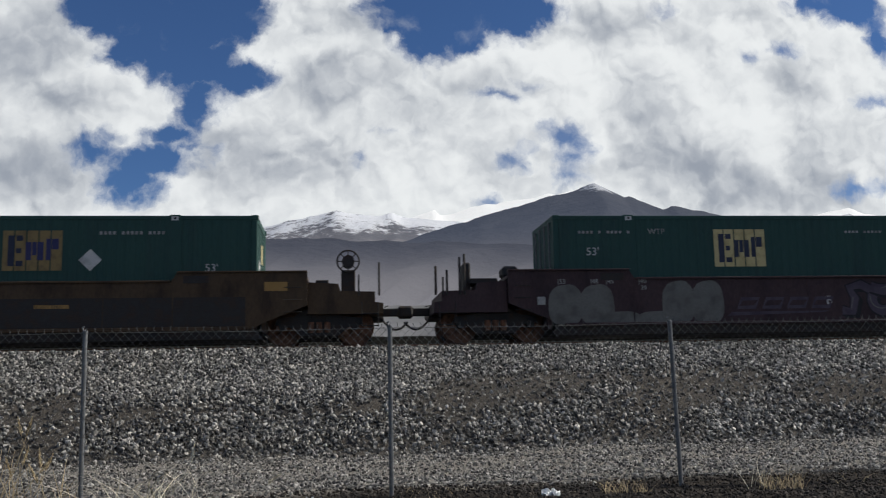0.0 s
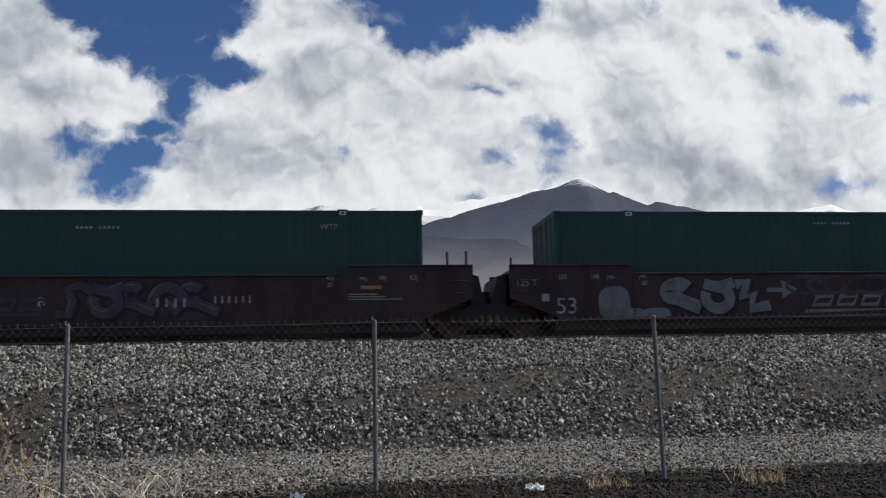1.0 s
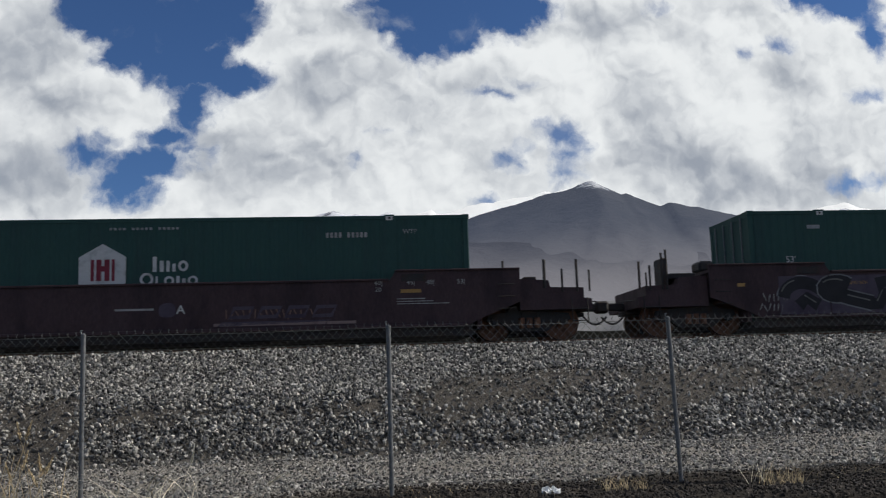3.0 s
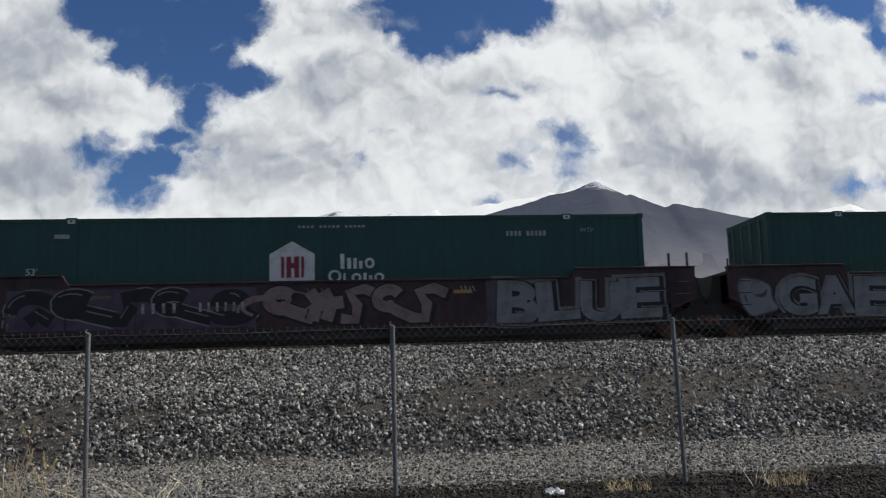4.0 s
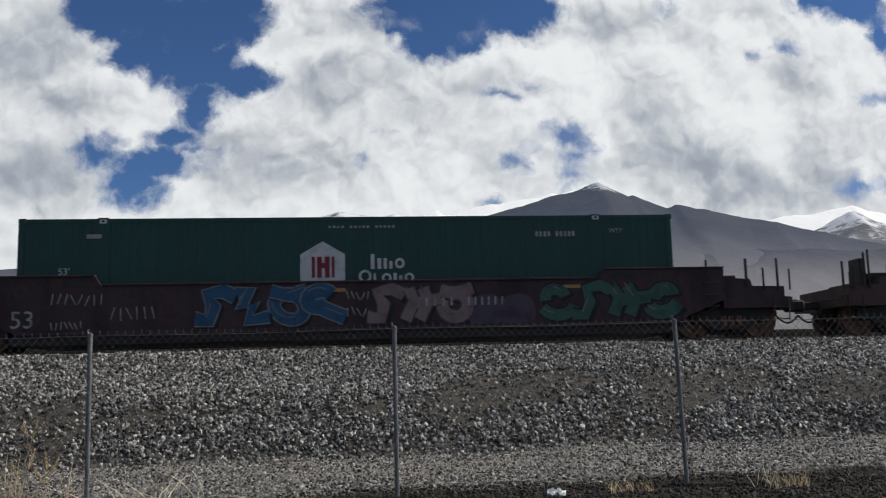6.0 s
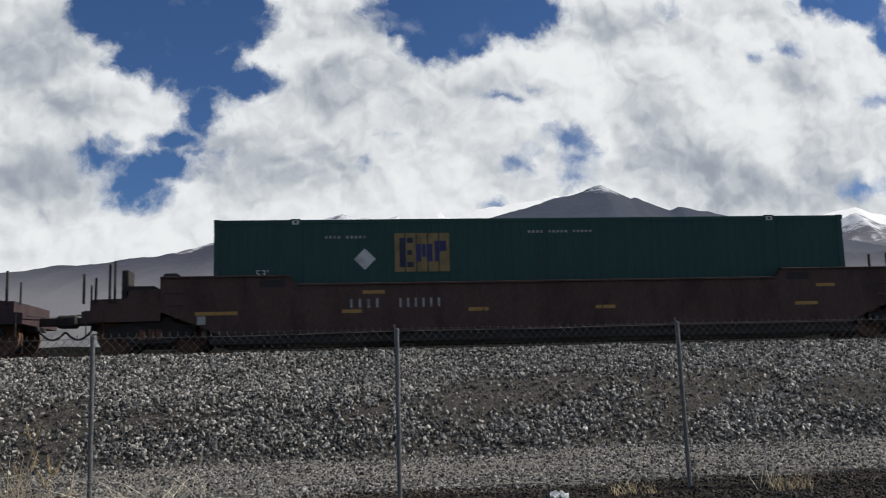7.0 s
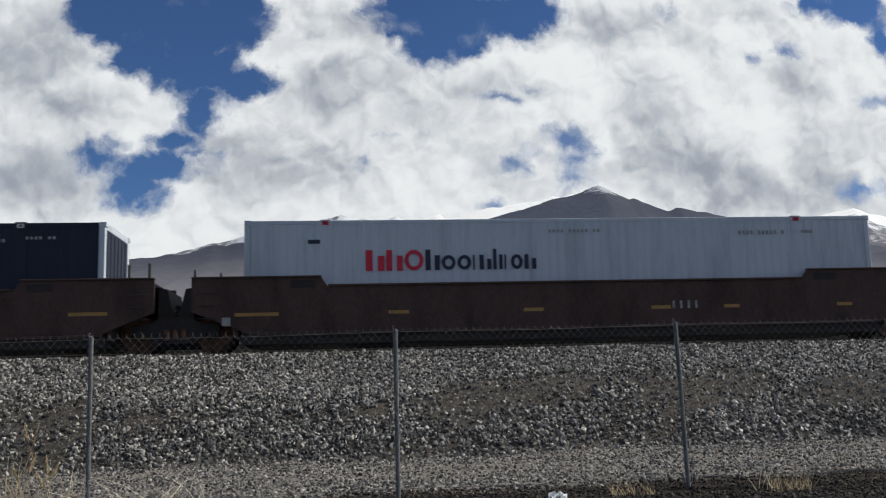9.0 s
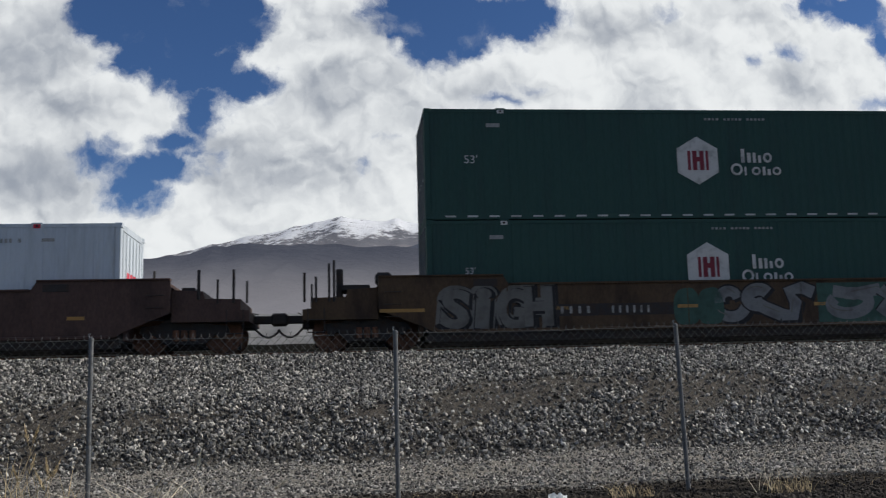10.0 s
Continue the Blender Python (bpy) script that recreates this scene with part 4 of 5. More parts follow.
def wild(parent, x0, x1, z0, z1, y, fill, line, count, seed):
    """Interlocked sprayed shapes of fat bent strokes: fill over outline over shadow."""
    rng = random.Random(seed)
    step, high = (x1 - x0) / count, z1 - z0
    last = -1
    for i in range(count):
        pick = rng.choice([k for k in range(len(FORMS)) if k != last])
        last = pick
        lean, grow, lift = rng.uniform(-0.22, 0.22), rng.uniform(0.92, 1.12), rng.uniform(-0.02, 0.05)
        thick = min(step, high) * rng.uniform(0.30, 0.38)

        def fit(points, dx=0.0, dz=0.0):
            return [(x0 + step * (i + 0.5 + 0.92 * grow * (a - 0.5) + lean * (b - 0.5)) + dx, z0 + thick * 0.5 + (high - thick) * (b + lift * (a - 0.5)) + dz) for a, b in points]
        near = y - 0.0060 - 0.0022 * (i % 2)
        letter = None
        for k, points in enumerate(FORMS[pick]):
            core = part("sprayed_stroke" if letter else "sprayed_shape", ribbon(bmesh.new(), fit(points), thick, near - 0.0003 * k), SPRAY[fill], letter or parent)
            letter = letter or core
            part("sprayed_outline", ribbon(bmesh.new(), fit(points), thick + 0.075, near + 0.0018 + 0.0002 * k), SPRAY[line], letter)
            part("sprayed_shadow", ribbon(bmesh.new(), fit(points, 0.08, -0.06), thick + 0.06, near + 0.0034 + 0.0002 * k), SPRAY["black"], letter)
            part("sprayed_highlight", ribbon(bmesh.new(), fit(points[1:max(3, len(points) // 2)], -0.2 * thick, 0.22 * thick), thick * 0.10, near - 0.0022 - 0.0002 * k), SPRAY["white"], letter)


def swirls(parent, x0, x1, z0, z1, y, mat, count, seed):
    """Loose curling lines sprayed over a painted ground."""
    rng = random.Random(seed)
    for i in range(count):
        cx, cz = x0 + (x1 - x0) * (i + 0.5 + rng.uniform(-0.3, 0.3)) / count, rng.uniform(z0 + 0.3, z1 - 0.3)
        rx, rz, a = rng.uniform(0.35, 0.95), rng.uniform(0.2, 0.45), rng.uniform(0, 6.28)
        line = [(px, max(z0, min(z1, pz))) for px, pz in arc(cx, cz, rx, rz, a, a + rng.uniform(1.4, 3.2), 18)]
        line = [(px + 0.10 * k / 18, pz) for k, (px, pz) in enumerate(line)]
        part("sprayed_line", ribbon(bmesh.new(), line, rng.uniform(0.035, 0.11), y - 0.0068 - 0.0004 * (i % 7)), mat, parent)


def swoosh(parent, x, z, y, mat):
    """A faded railway emblem as plain slanted blocks over a long thin wedge."""
    for k in range(4):
        left = x + 0.25 + 0.66 * k
        pts = [(left, z + 0.12), (left + 0.50, z + 0.12), (left + 0.62, z + 0.42), (left + 0.12, z + 0.42)]
        part("emblem_block", band(pts, shifted(pts, -0.10), y - 0.006, y - 0.001), mat, parent)
    part("emblem_wedge", slab(bmesh.new(), [(x, z - 0.05), (x + 2.6, z + 0.02), (x + 2.7, z + 0.06), (x + 0.1, z + 0.05)], y - 0.005, y - 0.001), mat, parent)


def tag_marks(parent, x, z, y, mat, seed, count=5, size=0.16):
    """A small scribble: short slanting strokes."""
    rng = random.Random(seed)
    for i in range(count):
        a = rng.uniform(-0.5, 0.5)
        bm = a_box(-0.012, 0.012, -0.003, 0, -size / 2, size / 2)
        part("tag_stroke", bm, mat, parent, "", Matrix.Translation((x + i * size * 0.62, y - 0.002, z + rng.uniform(-0.03, 0.03))) @ Matrix.Rotation(a, 4, "Y"))


def bogie(parent, x):
    """A freight truck: two cast side frames, bolster, springs, two wheelsets."""
    frame_ob = None
    for y in (-1.02, 1.02):
        pts = ((-1.08, 0.50), (-1.02, 0.66), (-0.62, 0.70), (-0.38, 0.86), (0.38, 0.86), (0.62, 0.70), (1.02, 0.66), (1.08, 0.50), (0.72, 0.44), (0.46, 0.22), (-0.46, 0.22), (-0.72, 0.44))
        ob = part("bogie_frame", slab(bmesh.new(), [(x + a, b) for a, b in pts], y - 0.07, y + 0.07), BLACK, parent, "cast steel bogie side frame")
        frame_ob = frame_ob or ob
        for a in (-0.2, 0, 0.2):
            part("spring", rod(bmesh.new(), (x + a, y - 0.09, 0.3), (x + a, y - 0.09, 0.56), 0.075, 10), RUST, ob)
        for a in (-0.88, 0.88):
            part("bearing_cap", rod(bmesh.new(), (x + a, y - 0.16 if y < 0 else y + 0.16, 0.457), (x + a, y, 0.457), 0.10, 12), BLACK, ob)
    part("bolster", a_box(x - 0.2, x + 0.2, -1.1, 1.1, 0.52, 0.80, 0.02), BLACK, parent)
    for a in (-0.36, 0.36):
        part("brake_beam", a_box(x + a - 0.12, x + a + 0.12, -0.7, 0.7, 0.16, 0.58, 0.02), BLACK, parent)
    # added plate: closes the bright view between the wheels
    part("bogie_backing", a_box(x - 1.30, x + 1.30, -0.5, -0.42, 0.10, 0.72, 0.02), BLACK, parent, "black plate added behind the wheels to block the view through")
    for a in (-0.88, 0.88):
        bm = bmesh.new()
        for y in (-0.755, 0.755):
            s = 1 if y > 0 else -1
            rod(bm, (0, y - 0.065, 0), (0, y + 0.065, 0), 0.457, 28)
            rod(bm, (0, y - s * 0.065, 0), (0, y - s * 0.10, 0), 0.482, 28)
        rod(bm, (0, -1.0, 0), (0, 1.0, 0), 0.085, 12)
        wheels.append((part("wheelset", bm, RUST, parent, "rusty wheelset with bright treads", pose(x + a, 0, 0.457)), x + a))


def well_car(paint, label, left, right, detail):
    """One well unit; origin over the rail tops, in the middle. left, right: 'joint' (shared bogie) or 'coupler'."""
    car = thing("well_car", label, "railway wagon", "wagons of the train")
    half, near = 9.25, -1.50
    for y, out in ((near, -1), (-near - 0.09, 1)):
        pts = ((-9.3, 0.95), (-9.3, 1.75), (-6.2, 1.75), (-6.05, 1.52), (6.05, 1.52), (6.2, 1.75), (9.3, 1.75), (9.3, 0.95), (8.3, 0.55), (8.0, 0.40), (-8.0, 0.40), (-8.3, 0.55))
        side = part("side_plate", slab(bmesh.new(), pts, y, y + 0.09), paint, car)
        ys = sorted((y + (0 if out < 0 else 0.09), y + out * 0.07 + (0 if out < 0 else 0.09)))
        part("top_chord", a_box(-6.04, 6.04, y - 0.05, y + 0.14, 1.521, 1.57, 0.006), paint, side)
        for s in (-1, 1):
            part("raised_chord", a_box(min(s * 6.2, s * 9.3), max(s * 6.2, s * 9.3), y - 0.05, y + 0.14, 1.751, 1.79, 0.006), paint, side)
        part("bottom_chord", a_box(-7.9, 7.9, ys[0], ys[1], 0.36, 0.44, 0.01), paint, side)
        # lower edge of the well, black in place of the shade below the plates
        part("shade_sill", a_box(-8.1, 8.1, y + (0.16 if out < 0 else -0.12), y + (0.21 if out < 0 else -0.07), 0.13, 0.62, 0.01), BLACK, side, "recessed lower sill coloured black for the shade under the wagon")
    part("well_floor", a_box(-8.15, 8.15, -1.40, 1.40, 0.16, 0.30), BLACK, car)
    for s in (-1, 1):
        part("bulkhead", a_box(min(s * 8.2, s * 8.32), max(s * 8.2, s * 8.32), -1.40, 1.40, 0.3, 1.66, 0.01), paint, car)
        part("end_deck", a_box(min(s * 8.33, s * 9.3), max(s * 8.33, s * 9.3), -1.40, 1.40, 1.58, 1.66), paint, car)
    for s, kind in ((-1, left), (1, right)):
        if kind == "joint":
            part("draft_sill", a_box(min(s * 9.31, s * 9.72), max(s * 9.31, s * 9.72), -0.42, 0.42, 0.72, 1.12, 0.03), BLACK, car)
            part("end_wedge", slab(bmesh.new(), [(s * 9.31, 0.70), (s * 9.31, 1.60), (s * 9.52, 1.56), (s * 9.60, 1.18), (s * 9.70, 0.95), (s * 9.70, 0.70)], -1.0, 1.0), BLACK, car)
            part("joint_casting", rod(bmesh.new(), (s * 9.66, 0, 0.7), (s * 9.66, 0, 1.22), 0.26, 14), BLACK, car)
            for k in range(3):
                y = -0.8 + 0.5 * k
                line = [(s * (9.35 + 0.42 * f), y, 1.38 - 0.42 * math.sin(math.pi * f * 0.75) + 0.03 * k) for f in (i / 7 for i in range(8))]
                part("air_hose", tube(bmesh.new(), line, 0.022), BLACK, car)
            if s > 0:
                bogie(car, 9.74)
                spots = ((8.68, 2.13, 0.035), (9.16, 2.15, 0.035))
            else:
                spots = ((-9.24, 1.98, 0.024), (-8.62, 1.90, 0.022))
        else:
            ramp = ((s * 9.31, 0.74), (s * 9.31, 1.52), (s * 10.05, 1.48), (s * 10.10, 1.30), (s * 10.95, 1.28), (s * 10.95, 1.02), (s * 11.15, 1.0), (s * 11.15, 0.74))
            part("end_platform", slab(bmesh.new(), ramp, -1.36, 1.36), paint, car)
            part("draft_sill", a_box(min(s * 9.32, s * 11.2), max(s * 9.32, s * 11.2), -0.33, 0.33, 0.62, 0.735, 0.02), BLACK, car)
            knuckle = bmesh.new()
            box(knuckle, min(s * 11.15, s * 11.60), max(s * 11.15, s * 11.60), -0.10, 0.10, 0.76, 0.96, 0.02)
            box(knuckle, min(s * 11.58, s * 11.86), max(s * 11.58, s * 11.86), -0.18, 0.16, 0.70, 1.02, 0.05)
            part("coupler", knuckle, BLACK, car, "dirty black knuckle coupler")
            line = [(s * (11.1 + 0.72 * f), -0.22, 0.74 - 0.34 * math.sin(math.pi * f * 0.86)) for f in (i / 10 for i in range(11))]
            part("air_hose", tube(bmesh.new(), line, 0.028, 7), BLACK, car, "hanging black air hose")
            bogie(car, s * 9.58)
            lever = rod(bmesh.new(), (s * 11.25, -1.35, 0.92), (s * 11.25, 0, 1.0), 0.014, 6)
            part("uncoupling_lever", lever, BLACK, car)
            step = bmesh.new()
            for x in (10.62, 11.02):
                rod(step, (s * x, -1.42, 0.42), (s * x, -1.42, 1.02), 0.014, 6)
            for z in (0.44, 0.74):
                rod(step, (s * 10.62, -1.42, z), (s * 11.02, -1.42, z), 0.014, 6)
            part("step", step, BLACK, car)
            if s > 0:
                spots = ((8.9, 1.98, 0.03), (9.95, 2.0, 0.04), (10.4, 1.76, 0.028), (10.78, 2.0, 0.034), (11.1, 1.72, 0.026))
                if "wheel_end" in detail:
                    spots = ((10.55, 1.70, 0.02), (11.05, 2.0, 0.026))
            else:
                spots = ((-11.1, 1.90, 0.032), (-10.92, 1.62, 0.024), (-10.82, 1.8, 0.03), (-10.50, 2.12, 0.03), (-10.38, 2.20, 0.03))
                rack = bmesh.new()
                box(rack, -10.34, -10.16, -0.9, -0.3, 1.30, 2.05, 0.03)
                box(rack, -10.2, -9.5, -1.1, -0.2, 1.48, 1.62, 0.02)
                box(rack, -9.35, -8.95, -1.0, -0.4, 1.66, 1.94, 0.06)
                part("brake_gear", rack, BLACK, car, "black hand-brake housing and rigging")
        for x, z, r in spots:
            base = 1.30 if abs(x) > 10.0 else 1.70 if abs(x) < 9.3 else 1.4
            bm = rod(bmesh.new(), (x, -1.38, base - 0.12), (x, -1.38, z), r, 8)
            part("guide_post", bm, BLACK, car)
    if "wheel_end" in detail:
        stand = bmesh.new()
        box(stand, 10.12, 10.48, -0.52, -0.30, 1.28, 1.92, 0.02)
        part("brake_stand", stand, BLACK, car)
        wheel = bmesh.new()
        c = Vector((10.30, -0.62, 2.13))
        for k in range(24):
            a, b = 6.28318 * k / 24, 6.28318 * (k + 1) / 24
            rod(wheel, c + Vector((0.28 * math.cos(a), 0, 0.28 * math.sin(a))), c + Vector((0.28 * math.cos(b), 0, 0.28 * math.sin(b))), 0.022, 6)
        for k in range(8):
            a = 6.28318 * k / 8
            rod(wheel, c, c + Vector((0.28 * math.cos(a), 0, 0.28 * math.sin(a))), 0.014, 5)
        rod(wheel, c + Vector((0, -0.02, 0)), c + Vector((0, 0.3, 0)), 0.16, 16)
        part("brake_wheel", wheel, BLACK, car, "black spoked hand-brake wheel")
    # fittings on the near side: hand holds, pockets drawn as black plates, notice boards
    for s in (-1, 1):
        for k, z in enumerate((0.78, 1.08, 1.38)):
            a, b = s * 8.75, s * 9.15
            part("hand_hold", tube(bmesh.new(), ((a, near - 0.001, z), (a, near - 0.06, z), (b, near - 0.06, z), (b, near - 0.001, z)), 0.011), BLACK, car)
        # raised black plate stands for the shade inside a recess
        part("pocket_shade", a_box(min(s * 6.35, s * 6.95), max(s * 6.35, s * 6.95), near - 0.012, near - 0.001, 1.50, 1.68, 0.004), BLACK, car)
        part("weld_seam", a_box(min(s * 6.1, s * 6.13), max(s * 6.1, s * 6.13), near - 0.010, near - 0.001, 0.45, 1.5), paint, car)
        deck = 1.48 if (left if s < 0 else right) == "coupler" else 1.66
        x = s * (9.65 if deck < 1.6 else 8.85)
        part("valve_box", a_box(x - 0.16, x + 0.16, -1.05, -0.65, deck, deck + 0.13, 0.02), BLACK, car)
        part("brake_pipe", tube(bmesh.new(), ((s * 8.4, -1.2, deck + 0.02), (s * 8.9, -1.2, deck + 0.10), (s * 9.25, -1.2, deck + 0.10)), 0.018), BLACK, car)
    for x in (-4.5, -1.5, 1.5, 4.5):
        part("weld_seam", a_box(x - 0.012, x + 0.012, near - 0.008, near - 0.001, 0.45, 1.51), paint, car)
    skin = near - 0.002
    for d in detail:
        if d == "wheel_end":
            continue
        kind, *v = d
        if kind == "text":
            text, size, x, z, mat = v
            written("marking", text, size, x, skin - 0.003, z, mat, car)
        elif kind == "bar":
            x0, x1, z0, z1, mat = v
            plain_bar("marking_bar", x0, x1, z0, z1, skin, mat, car)
        elif kind == "strokes":
            x, z, widths, size, mat = v
            strokes("marking_bar", x, skin, z, widths, size, mat, car, size * 0.18)
        elif kind == "spray":
            x0, x1, z0, z1, fill, line, count, seed = v
            scrawl(car, x0, x1, z0, z1, skin, fill, line, count, seed)
        elif kind == "word":
            x0, x1, z0, z1, fill, line, text, seed = v
            sprayed_word(car, x0, x1, z0, z1, skin, fill, line, text, seed)
        elif kind == "wild":
            x0, x1, z0, z1, fill, line, count, seed = v
            wild(car, x0, x1, z0, z1, skin, fill, line, count, seed)
        elif kind == "swirl":
            x0, x1, z0, z1, tint, count, seed = v
            swirls(car, x0, x1, z0, z1, skin, SPRAY[tint], count, seed)
        elif kind == "swoosh":
            x, z, mat = v
            swoosh(car, x, z, skin, mat)
        elif kind == "arrow":
            x, z = v
            pts = [(x, z - 0.05), (x + 0.42, z - 0.05), (x + 0.40, z - 0.22), (x + 0.82, z + 0.02), (x + 0.40, z + 0.26), (x + 0.42, z + 0.06), (x, z + 0.06)]
            part("sprayed_arrow", slab(bmesh.new(), pts, skin - 0.006, skin - 0.001), SPRAY["silver"], car)
        elif kind == "tag":
            x, z, mat, seed, count, size = v
            tag_marks(car, x, z, skin, mat, seed, count, size)
    return car


def at_left(*items):
    """Details given in metres from the container's left end, moved to the unit's middle."""
    out = []
    for d in items:
        if isinstance(d, str):
            out.append(d)
            continue
        kind, *v = d
        if kind in ("bar", "spray", "word", "wild", "swirl"):
            v[0], v[1] = v[0] - LONG / 2, v[1] - LONG / 2
        elif kind == "text":
            v[2] -= LONG / 2
        elif kind != "tape":
            v[0] -= LONG / 2
        out.append((kind, *v))
    return out


def ticks(big=True):
    """The loading marks at both ends of a maroon unit."""
    out = []
    for x, text in ((0.02, "|53"), (0.86, "|48"), (1.26, "|45"), (2.1, "|40"), (LONG - 0.36, "53|"), (LONG - 1.12, "48|"), (LONG - 1.6, "45|"), (LONG - 2.4, "40|")):
        out.append(("text", text, 0.12, x, 1.42, PAINT_GREY))
    out += [("text", "20", 0.11, 2.16, 1.26, PAINT_GREY), ("text", "20", 0.11, LONG - 2.38, 1.26, PAINT_GREY)]
    if big:
        out += [("text", "53", 0.42, -0.08, 0.55, PAINT_GREY), ("text", "125 T", 0.17, -1.08, 1.25, PAINT_GREY), ("bar", -0.42, -0.24, 0.86, 1.05, PAINT_GREY)]
    out += [("bar", 14.3, 15.0, 1.06, 1.085, PAINT_GREY), ("bar", 14.3, 15.2, 1.0, 1.02, PAINT_GREY), ("bar", 14.3, 15.6, 0.94, 0.96, PAINT_GREY)]
    return out


def reflectors(spots, z=0.92, mat=None):
    return [("bar", x, x + w, z, z + 0.085, mat or TAPE) for x, w in spots]


def small_marks(z=2.42):
    return [("bar", 0.65, 1.3, z, z + 0.07, PAINT_GREY), ("bar", 1.4, 2.0, z, z + 0.07, PAINT_GREY), ("text", "WTP", 0.15, 2.48, z - 0.02, PAINT_GREY), ("text", "WTP", 0.15, 13.6, z - 0.02, PAINT_GREY)]


PANEL_NEAR = [("text", "53'", 0.21, 0.84, 1.86, PAINT_WHITE), ("panel", 4.2, PAINT_CREAM, PAINT_INK), ("bar", 7.8, 8.9, 2.42, 2.48, PAINT_GREY)] + small_marks()
PANEL_FAR = [("text", "53'", 0.20, 15.0, 1.86, PAINT_WHITE), ("panel", 10.35, PAINT_GOLD, PAINT_BLUE), ("placard", 12.4, 1.95), ("bar", 14.7, 15.8, 2.42, 2.49, PAINT_GREY), ("bar", 7.0, 8.1, 2.55, 2.60, PAINT_GREY), ("text", "WTP", 0.15, 13.75, 2.46, PAINT_GREY)]
HEX = [("text", "53'", 0.17, 0.95, 1.52, PAINT_WHITE), ("hexagon", 7.25, 1.63), ("bar", 7.4, 9.05, 2.60, 2.66, PAINT_GREY), ("bar", 12.6, 13.75, 2.34, 2.47, PAINT_GREY), ("text", "WTP", 0.12, 14.5, 2.42, PAINT_GREY), ("bar", 1.6, 1.95, 2.4, 2.5, PAINT_GREY)]
GREEN_PANEL = "dark green corrugated steel freight container with a yellow logo panel"
GREEN_HEX = "dark green corrugated steel freight container with a white hexagon logo"


def build_train():
    """Units in running order: the container's start, the wagon and its load."""
    def load(paint, label, logo, marks, ends=None, doors=-1):
        return container(paint, label, logo, ends or paint, doors, at_left(*marks))

    def unit(start, paint, label, left, right, details, loads):
        car = well_car(paint, label, left, right, at_left(*details))
        movers.append((car, start + LONG / 2, RAIL))
        for i, c in enumerate(loads):
            movers.append((c, start + LONG / 2, RAIL + 0.304 + i * (HIGH + 0.015)))

    maroon = "maroon articulated well wagon"
    # the long black bar covers the lower part of this side plate
    unit(-18.2, YELLOW, "tan and brown well wagon with a hand-brake wheel at its end", "joint", "coupler",
         ["wheel_end", ("bar", 0.0, 15.9, 0.46, 1.16, BLACK), ("bar", 16.35, 16.9, 1.30, 1.52, TAPE)] + reflectors(((3, 0.8), (7, 0.8), (11, 0.8))),
         [load(GREEN, GREEN_PANEL, "panel", [("panel", 10.15, PAINT_GOLD, PAINT_BLUE), ("placard", 12.2, 1.80), ("text", "53'", 0.2, 14.9, 1.5, PAINT_WHITE), ("bar", 12.4, 14.0, 2.42, 2.50, PAINT_GREY)])])
    unit(5.35, MAROON, maroon + " with large chalk-white sprayed shapes", "coupler", "joint",
         ticks(False) + [("text", "B", 0.22, 7.04, 0.85, PAINT_WHITE), ("spray", -0.22, 1.38, 0.40, 1.42, "white", None, 2, 1), ("spray", 1.1, 3.0, 0.38, 0.72, "white", None, 2, 2),
                         ("spray", 2.7, 4.24, 0.40, 1.5, "white", None, 2, 3), ("wild", 7.5, 11.1, 0.5, 1.45, "purple", "black", 5, 4), ("swoosh", 4.4, 0.62, SPRAY["purple"]),
                         ("strokes", 9.75, 0.80, (0.17, 0.17, 0.17, 0.17), 0.21, PAINT_GREY), ("strokes", 11.1, 0.88, (0.13,) * 6, 0.18, PAINT_GREY), ("bar", -0.5, -0.3, 0.9, 1.1, PAINT_GREY)] + reflectors(((14.6, 0.5),), 1.2),
         [load(GREEN, GREEN_PANEL, "panel", PANEL_NEAR)])
    unit(24.88, MAROON, maroon + " with silver sprayed shapes and an arrow", "joint", "joint",
         ticks() + [("spray", 1.03, 1.78, 0.42, 1.25, "silver", None, 1, 5), ("spray", 1.53, 2.83, 0.42, 0.68, "silver", None, 2, 6), ("wild", 2.75, 5.56, 0.46, 1.46, "silver", "black", 3, 7),
                    ("arrow", 5.5, 1.10), ("swoosh", 6.45, 0.55, SPRAY["pink"]), ("swirl", 6.4, 9.0, 0.95, 1.45, "purple", 10, 9),
                    ("bar", 10.3, 11.8, 0.95, 1.0, PAINT_GREY)] + reflectors(((14.6, 0.4),), 1.25),
         [load(GREEN, GREEN_PANEL, "panel", PANEL_FAR)])
    unit(44.40, MAROON, maroon + " with faded sprayed streaks", "joint", "coupler",
         ticks() + [("text", "A", 0.22, 9.03, 0.83, PAINT_WHITE), ("bar", 9.9, 13.3, 0.50, 0.57, SPRAY["pink"]), ("swoosh", 10.0, 0.55, SPRAY["purple"]), ("tag", 10.2, 0.78, SPRAY["salmon"], 12, 16, 0.22), ("bar", 7.6, 8.5, 0.92, 0.97, PAINT_GREY), ("spray", 8.62, 8.98, 0.75, 1.1, "purple", None, 1, 11)] + reflectors(((2.6, 0.6), (14.4, 0.5)), 1.22),
         [load(GREEN, GREEN_HEX, "hexagon", HEX)])
